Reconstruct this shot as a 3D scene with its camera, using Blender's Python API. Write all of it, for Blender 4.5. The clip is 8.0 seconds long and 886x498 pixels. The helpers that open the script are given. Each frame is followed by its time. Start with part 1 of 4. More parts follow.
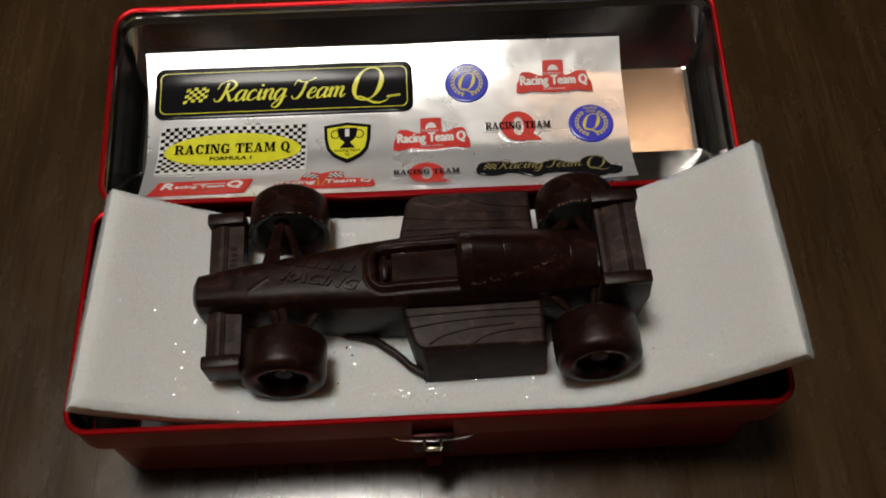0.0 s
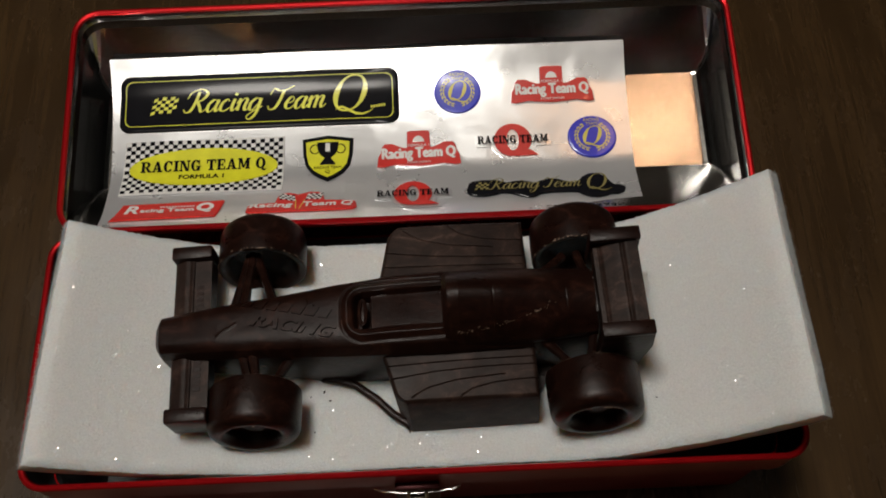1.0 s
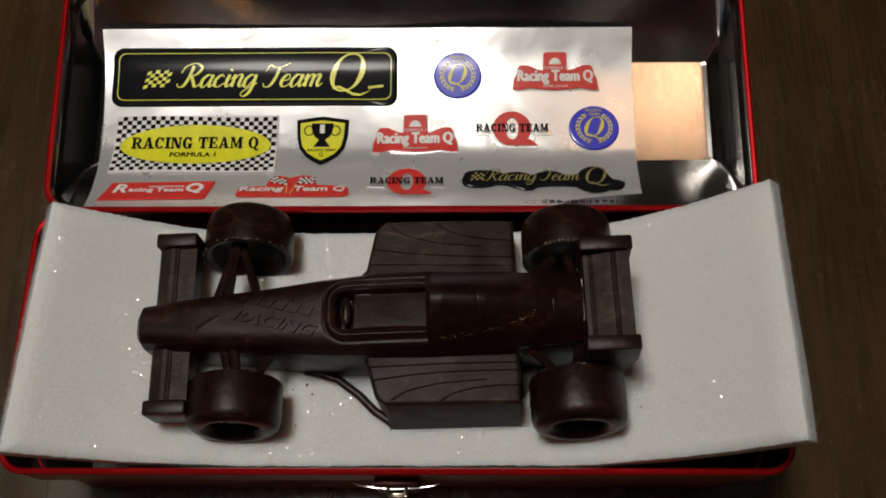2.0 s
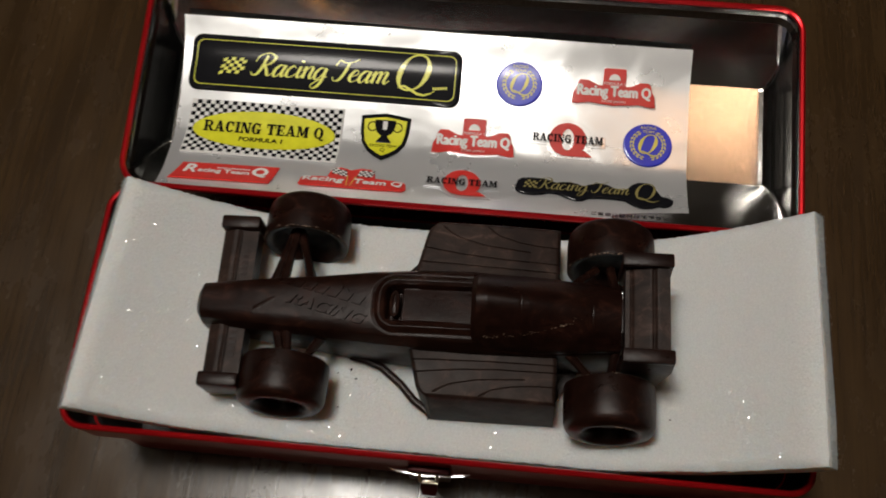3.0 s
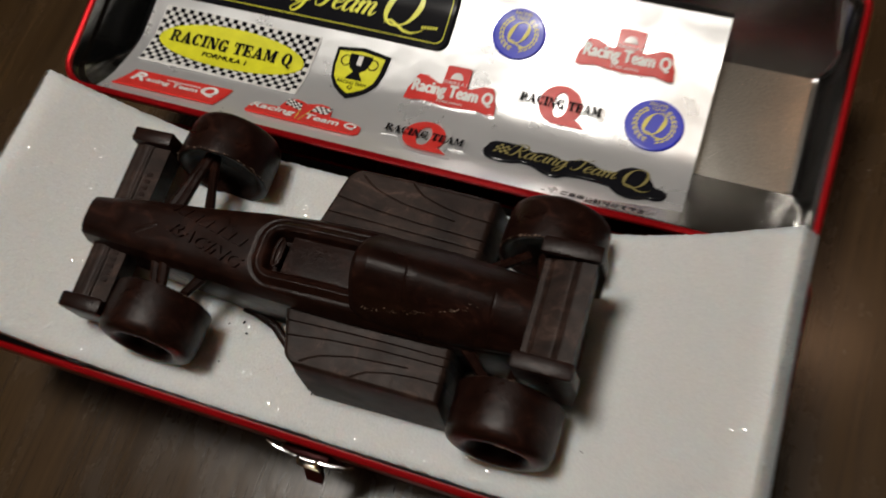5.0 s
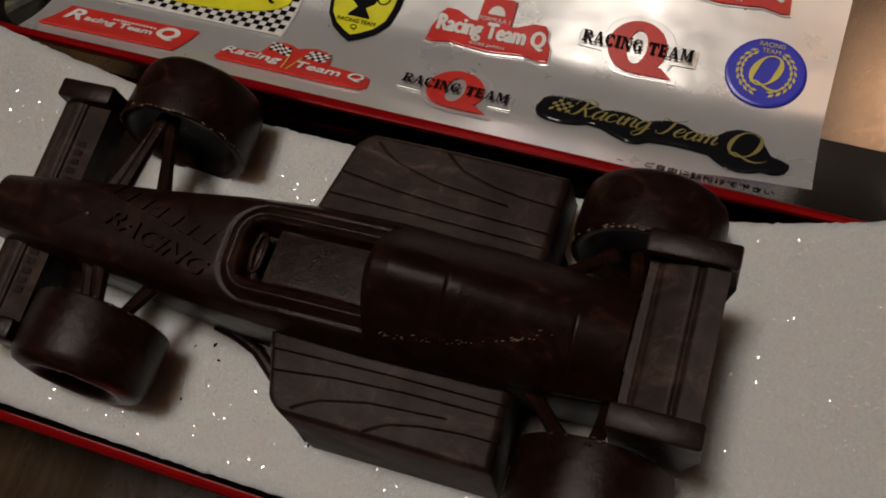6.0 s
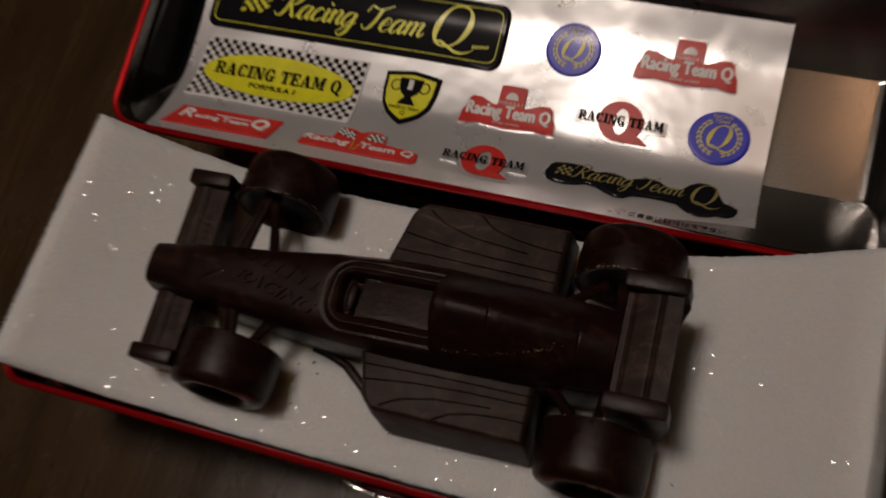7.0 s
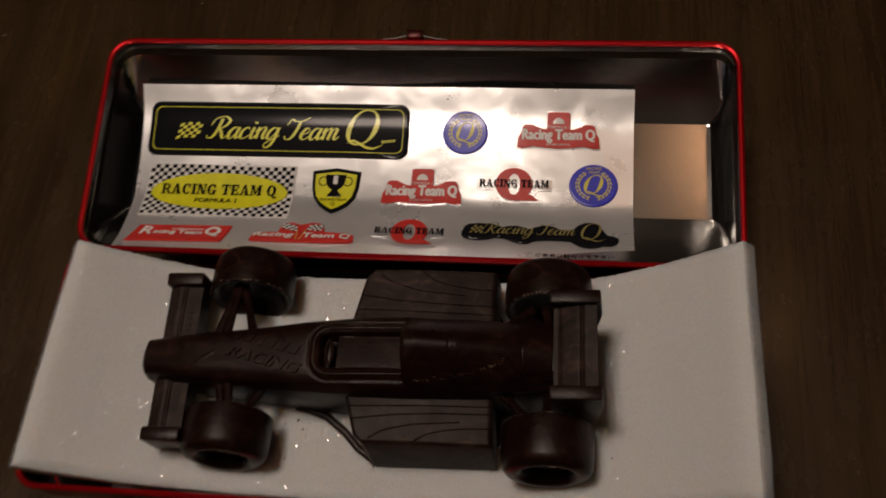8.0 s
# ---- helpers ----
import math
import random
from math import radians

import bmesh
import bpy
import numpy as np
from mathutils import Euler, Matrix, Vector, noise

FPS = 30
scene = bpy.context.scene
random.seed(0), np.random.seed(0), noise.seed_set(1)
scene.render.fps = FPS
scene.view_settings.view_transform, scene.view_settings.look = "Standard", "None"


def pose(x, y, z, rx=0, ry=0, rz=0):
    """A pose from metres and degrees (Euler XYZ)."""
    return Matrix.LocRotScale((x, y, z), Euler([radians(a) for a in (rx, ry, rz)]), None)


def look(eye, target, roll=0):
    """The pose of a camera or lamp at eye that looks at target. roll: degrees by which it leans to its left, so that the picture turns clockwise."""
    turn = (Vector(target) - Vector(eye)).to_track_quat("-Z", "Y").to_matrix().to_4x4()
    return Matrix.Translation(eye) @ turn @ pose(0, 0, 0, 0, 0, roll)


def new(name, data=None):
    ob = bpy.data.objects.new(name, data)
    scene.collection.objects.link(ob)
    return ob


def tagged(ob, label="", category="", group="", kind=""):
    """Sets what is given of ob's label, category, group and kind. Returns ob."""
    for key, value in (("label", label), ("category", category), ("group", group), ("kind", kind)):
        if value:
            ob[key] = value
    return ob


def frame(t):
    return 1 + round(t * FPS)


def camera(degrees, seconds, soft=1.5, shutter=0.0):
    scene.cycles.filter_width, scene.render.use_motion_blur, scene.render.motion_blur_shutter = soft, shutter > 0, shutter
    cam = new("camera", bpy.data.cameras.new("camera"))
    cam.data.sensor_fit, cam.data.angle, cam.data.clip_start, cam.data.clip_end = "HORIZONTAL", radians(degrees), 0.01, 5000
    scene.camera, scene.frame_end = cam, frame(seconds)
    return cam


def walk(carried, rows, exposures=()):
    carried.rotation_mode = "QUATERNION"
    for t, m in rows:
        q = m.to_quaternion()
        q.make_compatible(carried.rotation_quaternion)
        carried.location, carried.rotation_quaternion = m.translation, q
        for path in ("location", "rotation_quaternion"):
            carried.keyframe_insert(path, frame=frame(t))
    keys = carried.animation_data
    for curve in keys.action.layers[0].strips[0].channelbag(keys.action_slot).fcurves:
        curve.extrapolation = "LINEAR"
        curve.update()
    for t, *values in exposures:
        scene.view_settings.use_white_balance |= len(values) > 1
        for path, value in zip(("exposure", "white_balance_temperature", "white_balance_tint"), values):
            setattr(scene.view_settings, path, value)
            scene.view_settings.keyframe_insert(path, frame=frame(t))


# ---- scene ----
cam = camera(49.44, 8.0, soft=1.8, shutter=0.4)
PATH = [
    (0, 0.0011, -0.1055, 0.3858, 27.96, 0.34, -2.54),
    (0.5, 0.0055, -0.0815, 0.3839, 26.18, 0.49, -2.44),
    (1, 0.0094, -0.0659, 0.3735, 24.91, 0.61, -2.38),
    (1.2, 0.0089, -0.0651, 0.3723, 24.32, 0.29, -2.41),
    (2.5, 0.0251, -0.0357, 0.3773, 20.16, 1.12, 2.89),
    (3, 0.0176, -0.0466, 0.3896, 20.65, 1.38, 5.59),
    (3.5, 0.0375, -0.0618, 0.4452, 20.37, 2.68, 9.21),
    (4, 0.1161, -0.0731, 0.4591, 21.76, 5.52, 16.44),
    (4.2, 0.1353, -0.0643, 0.4569, 21.06, 7.86, 18.08),
    (5.3, 0.0757, -0.0064, 0.2936, 21.31, 7.83, 18.40),
    (5.5, 0.0718, 0.0018, 0.2848, 19.75, 8.54, 18.05),
    (6, 0.0612, 0.0032, 0.2624, 19.55, 7.68, 17.87),
    (6.5, 0.0615, 0.0066, 0.2722, 18.86, 9.06, 17.77),
    (7, 0.0703, -0.0114, 0.3352, 19.71, 9.47, 15.91),
    (7.5, 0.0809, -0.0488, 0.4307, 20.69, 8.21, 11.14),
    (8, 0.0588, -0.0496, 0.3889, 24.26, 5.41, 4.37),
]
EXPOSURES = [(0.0, 0.0, 6500, 10), (1.0, -0.08, 6500, 10), (2.5, -0.04, 6500, 10), (3.5, 0.0, 6500, 10), (4.0, -0.15, 6500, 10), (5.3, 0.22, 6500, 10), (5.6, 0.24, 6500, 10), (6.0, -0.5, 6950, 16), (6.5, -0.75, 7150, 20), (7.0, -0.97, 7250, 22), (7.5, -0.94, 7450, 22), (8.0, -0.78, 7600, 22)]
walk(cam, [(t, pose(x, y, z, rx, ry, rz)) for t, x, y, z, rx, ry, rz in PATH], EXPOSURES)

# ---- world and lights ----
world = bpy.data.worlds.new("room_light")
scene.world = world
world.use_nodes = True
wn = world.node_tree.nodes["Background"]
wn.inputs[0].default_value = (0.9, 0.72, 0.52, 1)
wn.inputs[1].default_value = 0.015

LAMP = (-0.235, 0.14, 1.55)
lamp_data = bpy.data.lights.new("ceiling_lamp_light", "AREA")
lamp_data.shape, lamp_data.size, lamp_data.energy, lamp_data.color = "DISK", 0.29, 10.3, (1.0, 0.945, 0.865)
lamp_light = new("ceiling_lamp_light", lamp_data)
lamp_light.matrix_world = look((LAMP[0], LAMP[1], LAMP[2] - 0.075), (LAMP[0], LAMP[1], 0))

# added unseen lamp: a narrow warm beam for the copper reflection in the lid
SPOT = (0.53, 0.69, 1.84)
spot_data = bpy.data.lights.new("added_warm_beam", "AREA")
spot_data.shape, spot_data.size, spot_data.energy, spot_data.color = "DISK", 0.13, 0.0047, (1.0, 0.56, 0.31)
spot_data.spread = radians(9.2)
spot_light = new("added_warm_beam", spot_data)
spot_light.matrix_world = look((SPOT[0], SPOT[1], SPOT[2] - 0.004), (0.09, 0.19, 0.03))


# ---- materials ----
def material(name, color, rough=0.5, metal=0.0, spec=0.5, coat=0.0):
    m = bpy.data.materials.new(name)
    m.use_nodes = True
    p = m.node_tree.nodes["Principled BSDF"]
    p.inputs["Base Color"].default_value = (*color, 1)
    p.inputs["Roughness"].default_value = rough
    p.inputs["Metallic"].default_value = metal
    p.inputs["Specular IOR Level"].default_value = spec
    p.inputs["Coat Weight"].default_value = coat
    return m


def node(m, kind, **props):
    n = m.node_tree.nodes.new(kind)
    for key, value in props.items():
        n.inputs[key.replace("_", " ")].default_value = value
    return n


def coords(m, scale=(1, 1, 1)):
    tc, mp = m.node_tree.nodes.new("ShaderNodeTexCoord"), m.node_tree.nodes.new("ShaderNodeMapping")
    mp.inputs["Scale"].default_value = scale
    m.node_tree.links.new(tc.outputs["Object"], mp.inputs["Vector"])
    return mp.outputs["Vector"]


def ramp(m, source, stops):
    r = m.node_tree.nodes.new("ShaderNodeValToRGB")
    e = r.color_ramp.elements
    while len(e) < len(stops):
        e.new(0.5)
    for item, (at, c) in zip(e, stops):
        item.position, item.color = at, (*c, 1)
    m.node_tree.links.new(source, r.inputs["Fac"])
    return r.outputs["Color"]


def to_shader(m, socket, source):
    m.node_tree.links.new(source, m.node_tree.nodes["Principled BSDF"].inputs[socket])


def bump(m, source, distance, strength=1.0, after=None):
    n = m.node_tree.nodes.new("ShaderNodeBump")
    n.inputs["Distance"].default_value, n.inputs["Strength"].default_value = distance, strength
    m.node_tree.links.new(source, n.inputs["Height"])
    if after:
        m.node_tree.links.new(after, n.inputs["Normal"])
    return n.outputs["Normal"]


def noise_tex(m, vec, scale, detail=4.0, rough=0.55, distortion=0.0):
    n = node(m, "ShaderNodeTexNoise", Scale=scale, Detail=detail, Roughness=rough, Distortion=distortion)
    m.node_tree.links.new(vec, n.inputs["Vector"])
    return n.outputs["Fac"]


def mixed(m, a, b_, fac, blend="MIX"):
    n = m.node_tree.nodes.new("ShaderNodeMix")
    n.data_type, n.blend_type = "RGBA", blend
    m.node_tree.links.new(a, n.inputs["A"])
    m.node_tree.links.new(b_, n.inputs["B"])
    if isinstance(fac, float):
        n.inputs["Factor"].default_value = fac
    else:
        m.node_tree.links.new(fac, n.inputs["Factor"])
    return n.outputs["Result"]


def make_wood():
    m = material("stained_table_wood", (0.05, 0.03, 0.02), 0.4, spec=0.50, coat=0.42)
    m.node_tree.nodes["Principled BSDF"].inputs["Coat Roughness"].default_value = 0.20
    grain = noise_tex(m, coords(m, (34, 4.0, 1)), 1.6, 9, 0.66, 0.7)
    cloud = noise_tex(m, coords(m, (11, 4, 1)), 1.6, 6, 0.6)
    fine = noise_tex(m, coords(m, (420, 12, 1)), 1.0, 5, 0.7)
    a = ramp(m, grain, [(0.28, (0.036, 0.0215, 0.0098)), (0.55, (0.049, 0.0296, 0.0134)), (0.80, (0.064, 0.0395, 0.0180))])
    b_ = ramp(m, cloud, [(0.3, (0.6, 0.55, 0.5)), (0.7, (1.25, 1.2, 1.1))])
    c = mixed(m, a, b_, 1.0, "MULTIPLY")
    d = ramp(m, fine, [(0.35, (0.72, 0.69, 0.67)), (0.65, (1.14, 1.12, 1.10))])
    to_shader(m, "Base Color", mixed(m, c, d, 1.0, "MULTIPLY"))
    r = ramp(m, noise_tex(m, coords(m, (30, 12, 1)), 2.0, 6, 0.65), [(0.3, (0.19,) * 3), (0.75, (0.33,) * 3)])
    to_shader(m, "Roughness", r)
    first = bump(m, fine, 0.00012, 0.5)
    to_shader(m, "Normal", bump(m, noise_tex(m, coords(m, (1, 1, 1)), 130.0, 4, 0.6), 0.00025, 0.35, first))
    return m


def make_foam():
    m = material("white_foam", (0.80, 0.79, 0.77), 0.6, spec=0.3)
    p = m.node_tree.nodes["Principled BSDF"]
    p.inputs["Subsurface Weight"].default_value = 0.75
    p.inputs["Subsurface Radius"].default_value = (0.011, 0.0075, 0.0058)
    p.inputs["Subsurface Scale"].default_value = 1.0
    vec = coords(m)
    tone = ramp(m, noise_tex(m, vec, 1600.0, 5, 0.7), [(0.3, (0.61, 0.61, 0.60)), (0.7, (0.74, 0.74, 0.73))])
    to_shader(m, "Base Color", tone)
    to_shader(m, "Normal", bump(m, noise_tex(m, vec, 1300.0, 5, 0.75), 0.0005, 0.85, bump(m, noise_tex(m, vec, 300.0, 3), 0.0005, 0.16)))
    return m


def make_chocolate(name, dark, light, rough0, rough1):
    m = material(name, dark, 0.42, spec=0.17)
    vec = coords(m)
    cloud = ramp(m, noise_tex(m, vec, 48.0, 7, 0.66, 0.8), [(0.34, dark), (0.68, light)])
    smear = ramp(m, noise_tex(m, coords(m, (1.0, 1.5, 1.0)), 95.0, 8, 0.75, 1.2), [(0.38, (0.62, 0.62, 0.62)), (0.54, (1.10, 1.10, 1.10)), (0.68, (3.0, 3.15, 3.2))])
    to_shader(m, "Base Color", mixed(m, cloud, smear, 1.0, "MULTIPLY"))
    to_shader(m, "Roughness", ramp(m, noise_tex(m, vec, 85.0, 7, 0.70, 0.6), [(0.3, (rough0,) * 3), (0.72, (rough1,) * 3)]))
    first = bump(m, noise_tex(m, vec, 60.0, 4), 0.0008, 0.25)
    to_shader(m, "Normal", bump(m, noise_tex(m, vec, 620.0, 6, 0.75), 0.00028, 0.45, first))
    return m


def make_tin():
    m = material("bare_tinplate", (0.62, 0.60, 0.57), 0.22, 1.0)
    vec = coords(m)
    to_shader(m, "Roughness", ramp(m, noise_tex(m, vec, 900.0, 4, 0.6), [(0.3, (0.11,) * 3), (0.7, (0.18,) * 3)]))
    # sparkle of the tin put into its colour as fine light and dark grain
    to_shader(m, "Base Color", ramp(m, noise_tex(m, vec, 1400.0, 5, 0.75), [(0.3, (0.29, 0.286, 0.28)), (0.7, (0.58, 0.575, 0.565))]))
    dents = bump(m, noise_tex(m, vec, 26.0, 2, 0.4), 0.0010, 0.16)
    to_shader(m, "Normal", bump(m, noise_tex(m, vec, 2600.0, 3, 0.7), 0.00006, 0.42, dents))
    return m


def make_red_tin():
    m = material("red_lacquered_tin", (0.5, 0.008, 0.012), 0.28, 0.72, coat=0.22)
    p = m.node_tree.nodes["Principled BSDF"]
    p.inputs["Coat Roughness"].default_value = 0.10
    to_shader(m, "Base Color", ramp(m, noise_tex(m, coords(m), 60.0, 4), [(0.3, (0.50, 0.006, 0.010)), (0.7, (0.62, 0.009, 0.014))]))
    return m


def make_foil():
    m = material("silver_foil_film", (0.87, 0.88, 0.89), 0.3, 0.70)
    vec = coords(m)
    to_shader(m, "Roughness", ramp(m, noise_tex(m, vec, 50.0, 4), [(0.3, (0.26,) * 3), (0.7, (0.32,) * 3)]))
    to_shader(m, "Normal", bump(m, noise_tex(m, vec, 30.0, 3, 0.45), 0.0020, 0.55))
    return m


def print_mat(name, color, rough=0.3, coat=0.12):
    m = material(name, color, rough, coat=coat)
    vec = coords(m)
    lo, hi = tuple(c * 0.9 for c in color), tuple(min(1, c * 1.08) for c in color)
    to_shader(m, "Base Color", ramp(m, noise_tex(m, vec, 160.0, 3), [(0.3, lo), (0.7, hi)]))
    return m


WOOD, FOAM, TIN, RED, FOIL = make_wood(), make_foam(), make_tin(), make_red_tin(), make_foil()
CHOCO = make_chocolate("dark_chocolate", (0.0090, 0.0030, 0.0019), (0.0152, 0.0056, 0.0037), 0.24, 0.44)
BLOOM = make_chocolate("bloomed_chocolate", (0.0125, 0.0057, 0.0041), (0.0300, 0.0172, 0.0130), 0.40, 0.60)
CHIP = material("pale_chocolate_chip", (0.22, 0.15, 0.11), 0.7)
LINT = material("pale_lint", (0.42, 0.39, 0.34), 0.9)
# near-black colour for the inside of the base
BLACKED = material("near_black_tin", (0.012, 0.010, 0.010), 0.28, 0.0)
to_shader(BLACKED, "Roughness", ramp(BLACKED, noise_tex(BLACKED, coords(BLACKED), 90.0, 4), [(0.3, (0.45,) * 3), (0.7, (0.6,) * 3)]))
DARK_RED = material("dark_red_metal", (0.05, 0.004, 0.005), 0.35, 0.6)
BRASS = material("plated_clasp_metal", (0.50, 0.46, 0.36), 0.28, 1.0)
CELL = material("glossy_foam_skin", (0.80, 0.80, 0.79), 0.10, spec=1.0, coat=1.0)
STEEL = material("bright_clasp_wire", (0.72, 0.71, 0.70), 0.2, 1.0)
INK_BLACK = print_mat("black_print", (0.008, 0.008, 0.010), 0.16, 0.03)
INK_BLACK.node_tree.nodes["Principled BSDF"].inputs["Specular IOR Level"].default_value = 0.08
INK_YELLOW = print_mat("yellow_print", (0.72, 0.70, 0.03))
INK_GOLD = print_mat("gold_yellow_print", (0.66, 0.58, 0.10))
INK_DULL = print_mat("dull_gold_print", (0.25, 0.21, 0.075))
INK_RED = print_mat("red_print", (0.60, 0.035, 0.028))
INK_BLUE = print_mat("blue_print", (0.022, 0.032, 0.52))
INK_WHITE = print_mat("white_print", (0.74, 0.73, 0.71))
# walls out of view, dark so that the lid's tin reflects little
WALL = material("unseen_dark_wall", (0.07, 0.04, 0.025), 0.6)
to_shader(WALL, "Base Color", ramp(WALL, noise_tex(WALL, coords(WALL, (9, 9, 0.7)), 3.0, 6), [(0.3, (0.020, 0.012, 0.008)), (0.7, (0.045, 0.027, 0.017))]))
# ceiling out of view, tinted to warm the reflections on the table
PLASTER = material("unseen_warm_ceiling", (0.30, 0.25, 0.19), 0.9)
to_shader(PLASTER, "Base Color", ramp(PLASTER, noise_tex(PLASTER, coords(PLASTER), 3.0, 6), [(0.3, (0.60, 0.53, 0.43)), (0.7, (0.68, 0.61, 0.51))]))
FLOOR_MAT = material("dark_floorboards", (0.08, 0.05, 0.03), 0.5)
to_shader(FLOOR_MAT, "Base Color", ramp(FLOOR_MAT, noise_tex(FLOOR_MAT, coords(FLOOR_MAT, (1, 9, 1)), 4.0, 6), [(0.3, (0.06, 0.035, 0.02)), (0.7, (0.11, 0.07, 0.04))]))
SHADE = material("lamp_diffuser", (0.85, 0.82, 0.76), 0.6)
SHADE.node_tree.nodes["Principled BSDF"].inputs["Emission Color"].default_value = (1.0, 0.945, 0.865, 1)
SHADE.node_tree.nodes["Principled BSDF"].inputs["Emission Strength"].default_value = 14.0


# glow of an added source, for an orange streak on the lid's far wall
WARM_GLOW = material("added_orange_glow", (0.8, 0.5, 0.25), 0.7)
WARM_GLOW.node_tree.nodes["Principled BSDF"].inputs["Emission Color"].default_value = (1.0, 0.45, 0.14, 1)
WARM_GLOW.node_tree.nodes["Principled BSDF"].inputs["Emission Strength"].default_value = 7.0


# ---- building helpers ----
def mesh_object(name, bm, mat, parent=None, smooth=True, crease=38):
    me = bpy.data.meshes.new(name)
    bmesh.ops.recalc_face_normals(bm, faces=bm.faces)
    bm.to_mesh(me)
    bm.free()
    if mat:
        me.materials.append(mat)
    if smooth:
        me.shade_smooth()
        me.set_sharp_from_angle(angle=radians(crease))
    ob = new(name, me)
    ob.parent = parent
    return ob


def part(name, bm, mat, parent, label="", smooth=True, crease=38):
    ob = mesh_object(name, bm, mat, parent, smooth, crease)
    if label:
        tagged(ob, label)
    return ob


def empty(name, m=None):
    ob = new(name)
    ob.empty_display_size = 0.01
    if m is not None:
        ob.matrix_world = m
    return ob


def loft(bm, rings, cap_start=True, cap_end=True, closed=True):
    """Bridges rings of equal point counts into one skin."""
    rows = [[bm.verts.new(p) for p in ring] for ring in rings]
    n = len(rows[0])
    for a, b_ in zip(rows, rows[1:]):
        for i in range(n if closed else n - 1):
            j = (i + 1) % n
            bm.faces.new((a[i], a[j], b_[j], b_[i]))
    if cap_start:
        bm.faces.new(rows[0][::-1])
    if cap_end:
        bm.faces.new(rows[-1])
    return rows


def tube(bm, points, radius, sides=8, closed=False):
    pts = [Vector(p) for p in points]
    rings = []
    n = len(pts)
    up = Vector((0, 0, 1))
    for i, p in enumerate(pts):
        if closed:
            d = pts[(i + 1) % n] - pts[i - 1]
        else:
            d = pts[min(i + 1, n - 1)] - pts[max(i - 1, 0)]
        d.normalize()
        side = d.cross(up)
        if side.length < 1e-4:
            side = d.cross(Vector((0, 1, 0)))
        side.normalize()
        other = side.cross(d)
        r = radius[i] if isinstance(radius, (list, tuple)) else radius
        rings.append([p + r * (math.cos(a) * side + math.sin(a) * other) for a in (2 * math.pi * k / sides for k in range(sides))])
    if closed:
        rows = [[bm.verts.new(q) for q in ring] for ring in rings]
        for i in range(n):
            a, b_ = rows[i], rows[(i + 1) % n]
            for k in range(sides):
                bm.faces.new((a[k], a[(k + 1) % sides], b_[(k + 1) % sides], b_[k]))
    else:
        loft(bm, rings)


def box(bm, x0, x1, y0, y1, z0, z1, bevel=0.0, segments=2):
    r = bmesh.ops.create_cube(bm, size=1, matrix=Matrix.Translation(((x0 + x1) / 2, (y0 + y1) / 2, (z0 + z1) / 2)) @ Matrix.Diagonal((x1 - x0, y1 - y0, z1 - z0, 1)))
    if bevel:
        es = list({e for v in r["verts"] for e in v.link_edges})
        bmesh.ops.bevel(bm, geom=es, offset=bevel, segments=segments, affect="EDGES", profile=0.5)


def rounded_rect(x0, x1, y0, y1, r, steps=5):
    out = []
    for cx, cy, a0 in ((x1 - r, y1 - r, 0), (x0 + r, y1 - r, 90), (x0 + r, y0 + r, 180), (x1 - r, y0 + r, 270)):
        for k in range(steps + 1):
            a = radians(a0 + 90 * k / steps)
            out.append((cx + r * math.cos(a), cy + r * math.sin(a)))
    return out


def wobble(p, scale, amount):
    return Vector(p) + amount * Vector(noise.noise_vector(Vector(p) * scale))


# ---- the room, added out of view ----
def slab(name, x0, x1, y0, y1, z0, z1, mat, label, category):
    bm = bmesh.new()
    box(bm, x0, x1, y0, y1, z0, z1)
    return tagged(mesh_object(name, bm, mat, smooth=False), label, category, kind="structure")


slab("floor", -2.2, 2.2, -2.2, 2.2, -0.82, -0.74, FLOOR_MAT, "dark wooden floor of the room", "floor")
slab("ceiling", -2.2, 2.2, -2.2, 2.2, 1.85, 1.93, PLASTER, "added unseen warm ceiling over the table", "ceiling")
slab("wall_north", -2.2, 2.2, 2.2, 2.3, -0.74, 1.85, WALL, "added unseen dark wall around the table", "wall")
slab("wall_south", -2.2, 2.2, -2.3, -2.2, -0.74, 1.85, WALL, "added unseen dark wall around the table", "wall")
slab("wall_east", 2.2, 2.3, -2.2, 2.2, -0.74, 1.85, WALL, "added unseen dark wall around the table", "wall")
slab("wall_west", -2.3, -2.2, -2.2, 2.2, -0.74, 1.85, WALL, "added unseen dark wall around the table", "wall")

ceiling_lamp = empty("pendant_lamp", Matrix.Translation(LAMP))
tagged(ceiling_lamp, "round white pendant lamp, switched on, over the table", "lamp")
bm = bmesh.new()
loft(bm, [[(r * math.cos(a), r * math.sin(a), z) for a in (2 * math.pi * k / 32 for k in range(32))] for r, z in ((0.008, 0.30), (0.008, 0.06), (0.06, 0.05), (0.10, 0.02), (0.11, 0.008))], True, False)
part("lamp_body", bm, INK_WHITE, ceiling_lamp)
bm = bmesh.new()
loft(bm, [[(r * math.cos(a), r * math.sin(a), z) for a in (2 * math.pi * k / 32 for k in range(32))] for r, z in ((0.10, 0.012), (0.165, 0.004), (0.18, -0.015), (0.175, -0.045), (0.16, -0.058), (0.13, -0.064))], True, True)
part("diffuser", bm, SHADE, ceiling_lamp, "glowing white diffuser")

# housing for the added warm beam, out of view
added_warm_lamp = empty("added_warm_lamp", Matrix.Translation(SPOT))
tagged(added_warm_lamp, "added unseen warm ceiling light that tints the open lid", "lamp")
bm = bmesh.new()
loft(bm, [[(r * math.cos(a), r * math.sin(a), z) for a in (2 * math.pi * k / 24 for k in range(24))] for r, z in ((0.09, 0.01), (0.09, -0.003), (0.075, -0.005), (0.07, 0.006))], True, False)
